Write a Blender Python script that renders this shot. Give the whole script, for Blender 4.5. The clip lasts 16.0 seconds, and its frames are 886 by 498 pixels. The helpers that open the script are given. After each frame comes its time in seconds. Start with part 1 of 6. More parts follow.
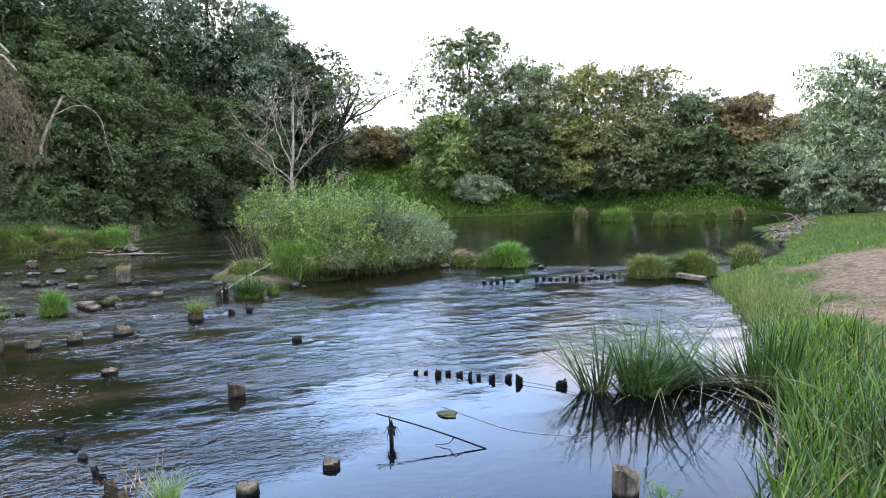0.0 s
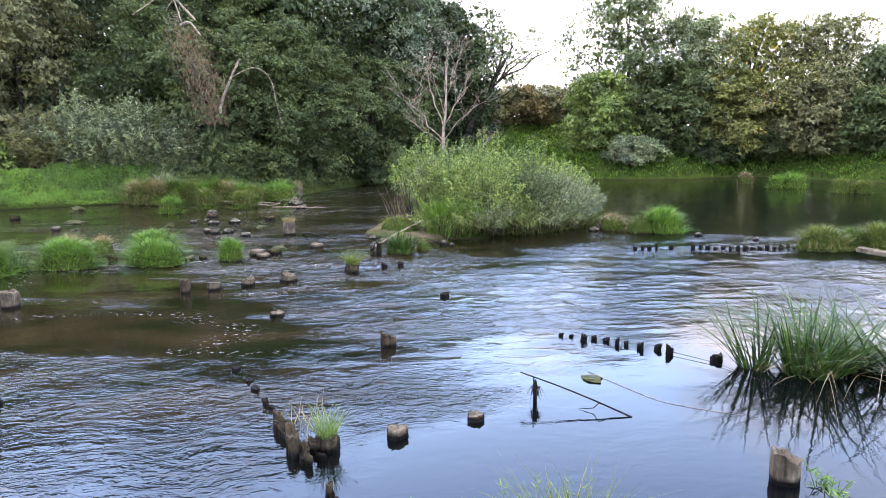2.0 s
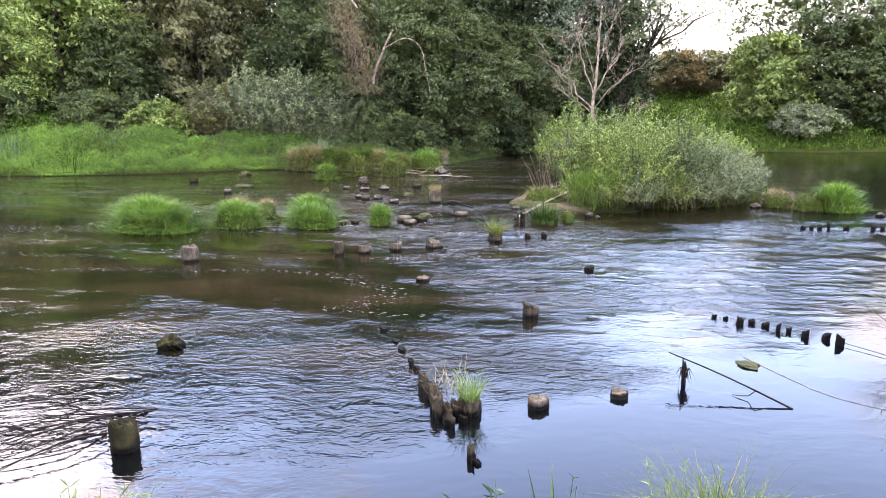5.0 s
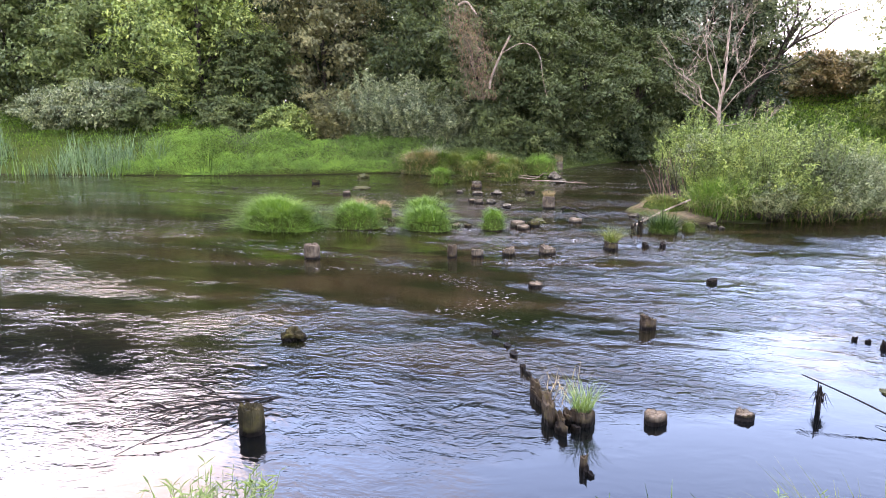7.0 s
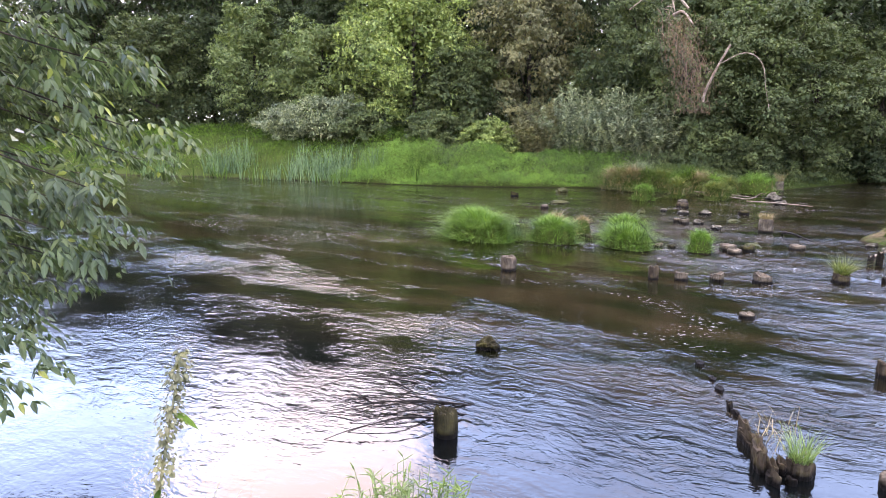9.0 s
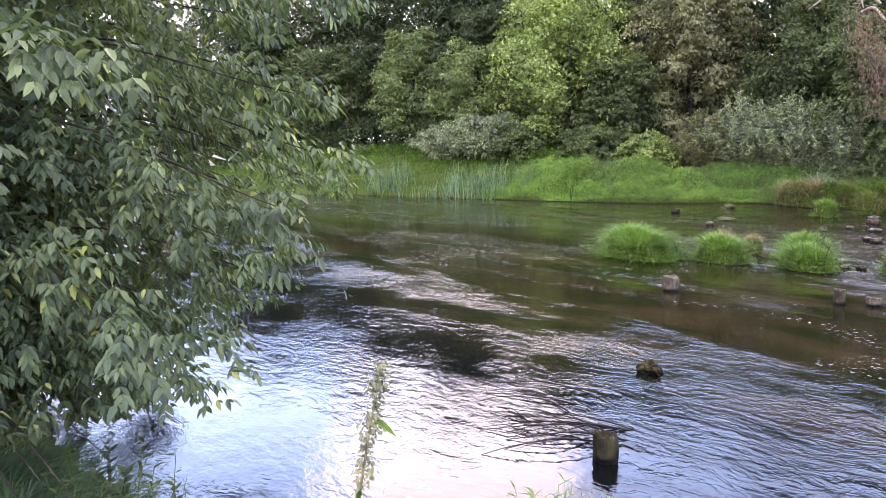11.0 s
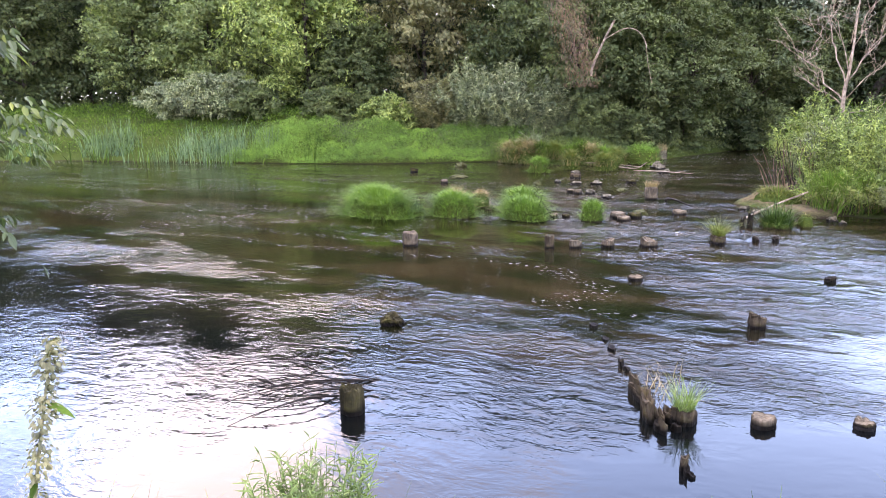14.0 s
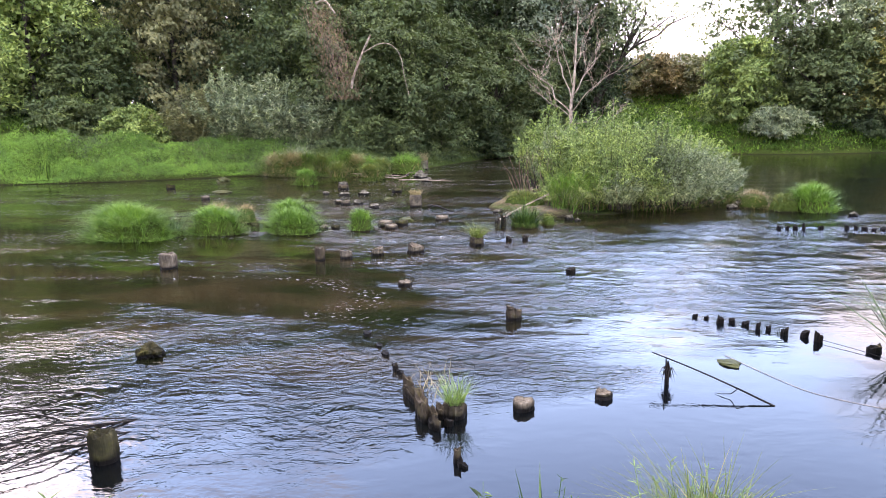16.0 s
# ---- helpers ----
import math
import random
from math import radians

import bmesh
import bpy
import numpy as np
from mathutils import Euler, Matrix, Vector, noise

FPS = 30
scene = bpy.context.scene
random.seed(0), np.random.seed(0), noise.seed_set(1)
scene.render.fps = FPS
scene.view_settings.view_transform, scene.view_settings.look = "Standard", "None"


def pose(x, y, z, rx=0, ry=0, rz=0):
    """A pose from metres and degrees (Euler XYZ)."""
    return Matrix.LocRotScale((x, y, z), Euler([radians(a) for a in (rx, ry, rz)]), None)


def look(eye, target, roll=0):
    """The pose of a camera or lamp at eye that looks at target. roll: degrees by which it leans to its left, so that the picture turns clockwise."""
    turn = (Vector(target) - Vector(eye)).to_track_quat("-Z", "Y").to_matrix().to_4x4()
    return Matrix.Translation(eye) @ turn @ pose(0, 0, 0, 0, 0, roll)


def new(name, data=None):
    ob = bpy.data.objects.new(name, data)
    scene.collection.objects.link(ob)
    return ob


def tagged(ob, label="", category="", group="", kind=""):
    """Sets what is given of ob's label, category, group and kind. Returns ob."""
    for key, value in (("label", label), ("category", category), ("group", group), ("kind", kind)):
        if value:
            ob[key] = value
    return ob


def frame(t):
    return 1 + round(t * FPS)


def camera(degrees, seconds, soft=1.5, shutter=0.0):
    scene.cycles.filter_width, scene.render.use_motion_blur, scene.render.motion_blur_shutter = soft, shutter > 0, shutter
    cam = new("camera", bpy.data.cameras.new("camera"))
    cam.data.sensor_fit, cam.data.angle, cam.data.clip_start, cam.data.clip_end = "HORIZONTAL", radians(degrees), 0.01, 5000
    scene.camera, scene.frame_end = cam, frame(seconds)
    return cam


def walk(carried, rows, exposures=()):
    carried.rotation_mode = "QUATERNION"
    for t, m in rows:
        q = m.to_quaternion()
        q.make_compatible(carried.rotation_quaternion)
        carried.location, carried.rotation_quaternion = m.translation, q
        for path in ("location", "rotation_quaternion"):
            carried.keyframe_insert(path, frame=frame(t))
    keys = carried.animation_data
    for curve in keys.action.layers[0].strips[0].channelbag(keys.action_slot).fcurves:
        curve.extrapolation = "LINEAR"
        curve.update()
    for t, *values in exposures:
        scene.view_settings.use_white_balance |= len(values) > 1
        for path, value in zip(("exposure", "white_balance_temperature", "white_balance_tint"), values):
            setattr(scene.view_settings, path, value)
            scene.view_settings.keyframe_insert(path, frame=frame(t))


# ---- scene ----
cam = camera(67.5, 16.0, soft=0.5)
PATH = [
    (0, (0.127, 0.032, 2.907), (0.118, 2.022, 2.706), -1.0),
    (0.5, (0.113, 0.024, 2.909), (-0.025, 2.008, 2.699), -0.9),
    (1, (0.1, 0.018, 2.909), (-0.136, 1.989, 2.671), -0.9),
    (1.5, (0.084, 0.024, 2.906), (-0.266, 1.974, 2.637), -0.5),
    (2, (0.072, 0.015, 2.903), (-0.369, 1.94, 2.59), -0.4),
    (2.5, (0.057, 0.005, 2.909), (-0.462, 1.903, 2.555), -0.5),
    (3, (0.051, 0.011, 2.903), (-0.536, 1.888, 2.539), -0.4),
    (3.5, (0.03, 0.017, 2.906), (-0.652, 1.859, 2.533), -0.5),
    (4, (0.02, 0.016, 2.908), (-0.721, 1.834, 2.528), -0.5),
    (6.3, (-0.025, -0.04, 2.882), (-1.008, 1.657, 2.491), -0.5),
    (6.5, (-0.033, -0.037, 2.883), (-1.046, 1.645, 2.502), -0.5),
    (7, (-0.054, -0.061, 2.893), (-1.174, 1.552, 2.511), -0.3),
    (7.5, (-0.071, -0.079, 2.893), (-1.302, 1.452, 2.521), 0.0),
    (8, (-0.101, -0.08, 2.892), (-1.419, 1.374, 2.508), 0.1),
    (8.5, (-0.129, -0.068, 2.883), (-1.553, 1.291, 2.528), -0.0),
    (9, (-0.115, -0.116, 2.914), (-1.659, 1.108, 2.571), 0.2),
    (9.5, (-0.12, -0.163, 2.929), (-1.743, 0.956, 2.59), -0.0),
    (10, (-0.12, -0.163, 2.929), (-1.802, 0.869, 2.606), -0.7),
    (12.3, (-0.176, -0.235, 2.911), (-2.029, 0.468, 2.642), -0.9),
    (12.5, (-0.161, -0.23, 2.913), (-2.003, 0.499, 2.639), -1.0),
    (13, (-0.116, -0.186, 2.915), (-1.833, 0.796, 2.619), -0.6),
    (13.5, (-0.079, -0.151, 2.924), (-1.623, 1.073, 2.582), -1.0),
    (14, (-0.067, -0.103, 2.903), (-1.405, 1.325, 2.491), -0.7),
    (14.5, (-0.055, -0.048, 2.879), (-1.186, 1.53, 2.398), -0.3),
    (15, (-0.042, -0.022, 2.864), (-1.016, 1.642, 2.332), -0.6),
    (15.5, (-0.03, -0.005, 2.876), (-0.862, 1.759, 2.431), -0.9),
    (16, (-0.028, -0.005, 2.878), (-0.809, 1.795, 2.493), -0.8),
]
walk(cam, [(t, look(eye, target, roll)) for t, eye, target, roll in PATH], [(0.0, 3.4, 6550, 18), (2.0, 3.72, 6900, 23), (3.5, 3.88, 7200, 27), (4.2, 3.93, 7250, 28), (6.5, 3.93, 7400, 32), (8.0, 3.92, 7350, 33), (10.0, 3.78, 7150, 34), (12.5, 3.93, 7150, 36), (13.5, 4.0, 7250, 35), (14.0, 3.98, 7350, 33), (15.0, 3.74, 7300, 29), (16.0, 3.86, 7300, 29)])

# ---- world, sun, exposure ----
SUN_ELEVATION, SUN_AZIMUTH = 29.0, -65.0
SKY_GAIN, CLOUD_GAIN = 0.15, 0.42


def build_world():
    world = bpy.data.worlds.new("sky")
    scene.world = world
    world.use_nodes = True
    nt = world.node_tree
    nt.nodes.clear()
    out = nt.nodes.new("ShaderNodeOutputWorld")
    sky = nt.nodes.new("ShaderNodeTexSky")
    sky.sky_type, sky.sun_disc = "NISHITA", False
    sky.dust_density, sky.ozone_density = 0.0, 1.2
    sky.sun_elevation, sky.sun_rotation = radians(SUN_ELEVATION), radians(SUN_AZIMUTH)
    blue = nt.nodes.new("ShaderNodeBackground")
    blue.inputs["Strength"].default_value = SKY_GAIN
    nt.links.new(sky.outputs[0], blue.inputs["Color"])
    white = nt.nodes.new("ShaderNodeBackground")
    white.inputs["Strength"].default_value = CLOUD_GAIN
    coord = nt.nodes.new("ShaderNodeTexCoord")
    split = nt.nodes.new("ShaderNodeSeparateXYZ")
    nt.links.new(coord.outputs["Generated"], split.inputs[0])

    def maths(op, a, b=None):
        node = nt.nodes.new("ShaderNodeMath")
        node.operation = op
        for i, v in enumerate((a, b)):
            if v is None:
                continue
            if isinstance(v, (int, float)):
                node.inputs[i].default_value = v
            else:
                nt.links.new(v, node.inputs[i])
        return node.outputs[0]
    dot = nt.nodes.new("ShaderNodeVectorMath")
    dot.operation = "DOT_PRODUCT"
    nt.links.new(coord.outputs["Generated"], dot.inputs[0])
    el, az = radians(SUN_ELEVATION), radians(SUN_AZIMUTH)
    dot.inputs[1].default_value = (math.sin(az) * math.cos(el), math.cos(az) * math.cos(el), math.sin(el))

    def sun_side():
        return maths("POWER", maths("MAXIMUM", dot.outputs["Value"], 0.0), 34.0)
    up = maths("MAXIMUM", split.outputs[2], 0.0)
    deep = maths("ADD", up, 0.16)
    comb = nt.nodes.new("ShaderNodeCombineXYZ")
    nt.links.new(maths("DIVIDE", split.outputs[0], deep), comb.inputs[0])
    nt.links.new(maths("DIVIDE", split.outputs[1], deep), comb.inputs[1])
    comb.inputs[2].default_value = CLOUD_SEED
    cloud = nt.nodes.new("ShaderNodeTexNoise")
    cloud.inputs["Scale"].default_value = 1.05
    cloud.inputs["Detail"].default_value = 7.0
    cloud.inputs["Roughness"].default_value = 0.56
    nt.links.new(comb.outputs[0], cloud.inputs["Vector"])
    # thin haze whitens the sky towards the horizon
    haze = nt.nodes.new("ShaderNodeMapRange")
    haze.inputs["From Min"].default_value, haze.inputs["From Max"].default_value = 0.15, 0.37
    haze.inputs["To Min"].default_value, haze.inputs["To Max"].default_value = 0.50, 0.0
    nt.links.new(up, haze.inputs["Value"])
    cover = maths("ADD", cloud.outputs["Fac"], haze.outputs[0])
    cover = maths("ADD", cover, maths("MULTIPLY", sun_side(), 0.42))
    # thicker cloud overhead
    zenith = nt.nodes.new("ShaderNodeMapRange")
    zenith.inputs["From Min"].default_value, zenith.inputs["From Max"].default_value = 0.52, 0.72
    zenith.inputs["To Min"].default_value, zenith.inputs["To Max"].default_value = 0.0, 0.24
    nt.links.new(up, zenith.inputs["Value"])
    cover = maths("ADD", cover, zenith.outputs[0])
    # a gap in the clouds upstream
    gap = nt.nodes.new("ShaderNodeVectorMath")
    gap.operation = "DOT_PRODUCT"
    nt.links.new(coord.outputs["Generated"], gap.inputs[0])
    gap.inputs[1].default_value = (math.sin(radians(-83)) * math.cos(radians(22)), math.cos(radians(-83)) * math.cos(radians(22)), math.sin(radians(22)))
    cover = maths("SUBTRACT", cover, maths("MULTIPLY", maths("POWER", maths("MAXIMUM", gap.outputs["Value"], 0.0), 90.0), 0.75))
    ramp = nt.nodes.new("ShaderNodeValToRGB")
    ramp.color_ramp.elements[0].position, ramp.color_ramp.elements[1].position = 0.61, 0.75
    ramp.color_ramp.elements[0].color = (0.06, 0.06, 0.06, 1)
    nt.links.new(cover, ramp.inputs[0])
    tone = nt.nodes.new("ShaderNodeTexNoise")
    tone.inputs["Scale"].default_value, tone.inputs["Detail"].default_value = 2.2, 4.0
    nt.links.new(comb.outputs[0], tone.inputs["Vector"])
    shade = nt.nodes.new("ShaderNodeValToRGB")
    shade.color_ramp.elements[0].position, shade.color_ramp.elements[1].position = 0.35, 0.6
    shade.color_ramp.elements[0].color = (0.58, 0.62, 0.76, 1)
    shade.color_ramp.elements[1].color = (0.94, 0.97, 1.03, 1)
    nt.links.new(tone.outputs["Fac"], shade.inputs[0])
    nt.links.new(shade.outputs[0], white.inputs["Color"])
    # the veiled sun brightens the clouds round it
    glow = maths("POWER", maths("MAXIMUM", dot.outputs["Value"], 0.0), 16.0)
    nt.links.new(maths("MULTIPLY", maths("ADD", maths("MULTIPLY", glow, 0.35), 1.0), CLOUD_GAIN), white.inputs["Strength"])
    mix = nt.nodes.new("ShaderNodeMixShader")
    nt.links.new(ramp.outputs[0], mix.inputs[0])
    nt.links.new(blue.outputs[0], mix.inputs[1])
    nt.links.new(white.outputs[0], mix.inputs[2])
    nt.links.new(mix.outputs[0], out.inputs[0])


CLOUD_SEED = 3.7
build_world()
sun_data = bpy.data.lights.new("sun", "SUN")
sun_data.energy, sun_data.angle, sun_data.color = 0.06, radians(21), (1.0, 0.92, 0.82)
sun_lamp = new("sun", sun_data)
_el, _az = radians(SUN_ELEVATION), radians(SUN_AZIMUTH)
sun_lamp.matrix_basis = look((60 * math.sin(_az) * math.cos(_el), 60 * math.cos(_az) * math.cos(_el), 60 * math.sin(_el)), (0, 0, 0))


# ---- materials ----
def material(name):
    mat = bpy.data.materials.new(name)
    mat.use_nodes = True
    nt = mat.node_tree
    return mat, nt, nt.nodes["Principled BSDF"], nt.nodes["Material Output"]


def ramp_node(nt, stops):
    ramp = nt.nodes.new("ShaderNodeValToRGB")
    el = ramp.color_ramp.elements
    while len(el) < len(stops):
        el.new(0.5)
    for e, (p, c) in zip(el, stops):
        e.position, e.color = p, (*c, 1)
    return ramp


def noise_node(nt, scale, detail=4, rough=0.55, coord="Object", stretch=None):
    tc = nt.nodes.new("ShaderNodeTexCoord")
    tex = nt.nodes.new("ShaderNodeTexNoise")
    tex.inputs["Scale"].default_value, tex.inputs["Detail"].default_value, tex.inputs["Roughness"].default_value = scale, detail, rough
    if stretch:
        mp = nt.nodes.new("ShaderNodeMapping")
        mp.inputs["Scale"].default_value = stretch
        nt.links.new(tc.outputs[coord], mp.inputs[0])
        nt.links.new(mp.outputs[0], tex.inputs["Vector"])
    else:
        nt.links.new(tc.outputs[coord], tex.inputs["Vector"])
    return tex


def mix_colour(nt, fac, a, b, blend="MIX"):
    node = nt.nodes.new("ShaderNodeMix")
    node.data_type, node.blend_type = "RGBA", blend
    for key, v in ((0, fac), (6, a), (7, b)):
        if isinstance(v, (int, float)):
            node.inputs[key].default_value = v
        elif isinstance(v, tuple):
            node.inputs[key].default_value = (*v, 1)
        else:
            nt.links.new(v, node.inputs[key])
    return node.outputs[2]


def bump(nt, bsdf, tex, strength, distance):
    node = nt.nodes.new("ShaderNodeBump")
    node.inputs["Strength"].default_value, node.inputs["Distance"].default_value = strength, distance
    nt.links.new(tex, node.inputs["Height"])
    nt.links.new(node.outputs[0], bsdf.inputs["Normal"])


def leaf_material(name, dark, mid, light, patch=0.5, clear=0.28, rough=0.5, accent=None, gloss=0.09, gain=1.2, spread=0.5):
    """Leaves: colour by leaf and by patch of the crown, light that shines through."""
    mat, nt, bsdf, out = material(name)
    geo = nt.nodes.new("ShaderNodeNewGeometry")
    dark, mid, light = (tuple(gain * k * v for v, k in zip(c, (1, 1, 1.18))) for c in (tuple(spread * a + (1 - spread) * b for a, b in zip(dark, mid)), mid, tuple(spread * a + (1 - spread) * b for a, b in zip(light, mid))))
    stops = [(0.0, dark), (0.5, mid), (1.0, light)]
    if accent:
        stops = [(0.0, dark), (0.45, mid), (0.95, light), (0.985, accent)]
    ramp = ramp_node(nt, stops)
    nt.links.new(geo.outputs["Random Per Island"], ramp.inputs[0])
    big = noise_node(nt, patch, 3)
    br = ramp_node(nt, [(0.3, (0.66, 0.70, 0.74)), (0.7, (1.28, 1.24, 1.06))])
    nt.links.new(big.outputs["Fac"], br.inputs[0])
    col = mix_colour(nt, 1.0, ramp.outputs[0], br.outputs[0], "MULTIPLY")
    spray = noise_node(nt, patch * 3.7, 2)
    sr = ramp_node(nt, [(0.35, (0.72, 0.74, 0.75)), (0.65, (1.28, 1.24, 1.15))])
    nt.links.new(spray.outputs["Fac"], sr.inputs[0])
    col = mix_colour(nt, 1.0, col, sr.outputs[0], "MULTIPLY")
    nt.links.new(col, bsdf.inputs["Base Color"])
    bsdf.inputs["Roughness"].default_value = rough
    bsdf.inputs["Specular IOR Level"].default_value = gloss
    tr = nt.nodes.new("ShaderNodeBsdfTranslucent")
    warm = mix_colour(nt, 1.0, col, (1.15, 1.3, 0.62), "MULTIPLY")
    nt.links.new(warm, tr.inputs["Color"])
    mx = nt.nodes.new("ShaderNodeMixShader")
    mx.inputs[0].default_value = clear
    nt.links.new(bsdf.outputs[0], mx.inputs[1])
    nt.links.new(tr.outputs[0], mx.inputs[2])
    nt.links.new(mx.outputs[0], out.inputs["Surface"])
    return mat


def wood_material(name, dark, light, wet=True, moss=0.0, rough=0.85):
    """Weathered timber: fibres along z, cracks, a wet foot and moss."""
    mat, nt, bsdf, out = material(name)
    grain = noise_node(nt, 26, 6, 0.65, stretch=(1, 1, 0.12))
    ramp = ramp_node(nt, [(0.3, dark), (0.55, tuple((a + b) / 2 for a, b in zip(dark, light))), (0.75, light)])
    nt.links.new(grain.outputs["Fac"], ramp.inputs[0])
    col = ramp.outputs[0]
    stain = noise_node(nt, 5, 4)
    sr = ramp_node(nt, [(0.35, (0.42, 0.42, 0.42)), (0.65, (1.2, 1.2, 1.2))])
    nt.links.new(stain.outputs["Fac"], sr.inputs[0])
    col = mix_colour(nt, 1.0, col, sr.outputs[0], "MULTIPLY")
    if moss:
        m = noise_node(nt, 7, 5)
        mr = ramp_node(nt, [(0.5, (0, 0, 0)), (0.62, (moss, moss, moss))])
        nt.links.new(m.outputs["Fac"], mr.inputs[0])
        col = mix_colour(nt, mr.outputs[0], col, (0.078, 0.068, 0.016))
    if wet:
        geo = nt.nodes.new("ShaderNodeNewGeometry")
        sp = nt.nodes.new("ShaderNodeSeparateXYZ")
        nt.links.new(geo.outputs["Position"], sp.inputs[0])
        mr = nt.nodes.new("ShaderNodeMapRange")
        mr.inputs["From Min"].default_value, mr.inputs["From Max"].default_value = 0.035, 0.085
        nt.links.new(sp.outputs[2], mr.inputs["Value"])
        col = mix_colour(nt, mr.outputs[0], (0.006, 0.005, 0.004), col)
        rr = nt.nodes.new("ShaderNodeMapRange")
        rr.inputs["To Min"].default_value, rr.inputs["To Max"].default_value = 0.55, rough
        nt.links.new(mr.outputs[0], rr.inputs["Value"])
        nt.links.new(rr.outputs[0], bsdf.inputs["Roughness"])
    else:
        bsdf.inputs["Roughness"].default_value = rough
    nt.links.new(col, bsdf.inputs["Base Color"])
    bsdf.inputs["Specular IOR Level"].default_value = 0.08
    bump(nt, bsdf, grain.outputs["Fac"], 1.0, 0.022)
    return mat


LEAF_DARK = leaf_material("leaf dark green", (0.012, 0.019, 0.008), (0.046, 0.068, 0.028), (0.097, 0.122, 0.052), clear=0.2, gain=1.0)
# the dark green lightened for far trees: aerial haze put into the colour
LEAF_DARK_HAZY = leaf_material("leaf dark green hazed", (0.020, 0.029, 0.013), (0.077, 0.102, 0.044), (0.164, 0.183, 0.082), clear=0.2, gain=1.45)
LEAF_MAPLE = leaf_material("leaf box elder", (0.016, 0.025, 0.010), (0.062, 0.085, 0.031), (0.125, 0.148, 0.056), clear=0.2, gain=1.35)
# box elder green raised by half, a lit look put into the colour
LEAF_MID = leaf_material("leaf box elder lit", (0.030, 0.045, 0.017), (0.107, 0.148, 0.050), (0.222, 0.258, 0.090), clear=0.22)
LEAF_GREY = leaf_material("leaf grey willow", (0.041, 0.054, 0.027), (0.140, 0.172, 0.086), (0.281, 0.313, 0.168), clear=0.2, gain=1.25, spread=0.85)
LEAF_WILLOW = leaf_material("leaf tall willow", (0.028, 0.038, 0.022), (0.088, 0.110, 0.066), (0.165, 0.190, 0.120), clear=0.2, gain=1.6)
LEAF_LIGHT = leaf_material("leaf light green", (0.034, 0.050, 0.014), (0.112, 0.155, 0.043), (0.215, 0.255, 0.076), clear=0.26, gain=1.65, spread=0.85)
LEAF_OLIVE = leaf_material("leaf yellowing", (0.049, 0.061, 0.018), (0.145, 0.155, 0.047), (0.270, 0.262, 0.080), patch=0.35, clear=0.22, accent=(0.444, 0.312, 0.088))
LEAF_RUST = leaf_material("leaf rusty", (0.048, 0.041, 0.015), (0.150, 0.115, 0.048), (0.240, 0.185, 0.075), patch=0.4, clear=0.2)
LEAF_BROWN = leaf_material("leaf brown grey willow", (0.056, 0.055, 0.025), (0.178, 0.179, 0.077), (0.307, 0.299, 0.134), clear=0.2, gain=0.9)
LEAF_DEAD = leaf_material("leaf withered", (0.040, 0.027, 0.015), (0.120, 0.083, 0.048), (0.190, 0.140, 0.090), clear=0.15)
LEAF_WEED = leaf_material("leaf pale green weed", (0.060, 0.100, 0.026), (0.150, 0.215, 0.065), (0.290, 0.350, 0.150), patch=3.0, clear=0.3)
LEAF_NEAR = leaf_material("leaf near box elder", (0.026, 0.045, 0.020), (0.088, 0.129, 0.056), (0.150, 0.190, 0.080), patch=0.9, clear=0.3, rough=0.42, accent=(0.269, 0.299, 0.091), gloss=0.28, gain=0.98, spread=0.8)
GRASS_BRIGHT = leaf_material("grass bright", (0.034, 0.066, 0.014), (0.105, 0.195, 0.036), (0.190, 0.285, 0.065), patch=0.7, clear=0.3, gain=1.32)
GRASS_BANK = leaf_material("grass bank", (0.013, 0.031, 0.005), (0.066, 0.132, 0.018), (0.150, 0.240, 0.036), patch=1.1, clear=0.3, gain=1.0, spread=1.0)
GRASS_SEDGE = leaf_material("sedge", (0.012, 0.030, 0.007), (0.046, 0.098, 0.020), (0.110, 0.180, 0.042), patch=1.5, clear=0.22, rough=0.35, spread=1.0, gain=0.9, gloss=0.2)
GRASS_STRAW = leaf_material("straw", (0.059, 0.047, 0.023), (0.178, 0.139, 0.072), (0.267, 0.217, 0.120), patch=2.0, clear=0.2, gain=1.6)
GRASS_MIXED = leaf_material("tussock half dry", (0.030, 0.045, 0.011), (0.110, 0.140, 0.036), (0.215, 0.210, 0.080), patch=3.0, clear=0.3, accent=(0.300, 0.240, 0.109))
REED_BLUE = leaf_material("reed blue green", (0.024, 0.048, 0.022), (0.085, 0.137, 0.064), (0.160, 0.215, 0.105), patch=1.0, clear=0.25, gain=1.4)
BARK = wood_material("bark", (0.030, 0.024, 0.018), (0.10, 0.085, 0.065), wet=False)
DEADWOOD = wood_material("bare dead wood", (0.19, 0.145, 0.102), (0.50, 0.40, 0.295), wet=False)
DRY_TWIG = wood_material("dry brown twig", (0.16, 0.105, 0.070), (0.36, 0.250, 0.175), wet=False)
TWIG_DARK = wood_material("wet twig", (0.010, 0.008, 0.007), (0.035, 0.028, 0.022), wet=False, rough=0.5)
PILE = wood_material("weathered pile", (0.022, 0.016, 0.010), (0.125, 0.095, 0.062), moss=0.4)
PILE_GREY = wood_material("grey pile", (0.045, 0.035, 0.024), (0.235, 0.188, 0.130), moss=0.15)
PILE_MOSS = wood_material("mossy pile", (0.022, 0.020, 0.009), (0.072, 0.062, 0.030), moss=0.55)
PILE_PALE = wood_material("pale split pile", (0.055, 0.040, 0.026), (0.310, 0.245, 0.170))
ENDGRAIN = wood_material("end grain", (0.085, 0.068, 0.045), (0.29, 0.235, 0.165), wet=False)
STAKE = wood_material("wet stake", (0.006, 0.005, 0.004), (0.038, 0.030, 0.022), moss=0.2)


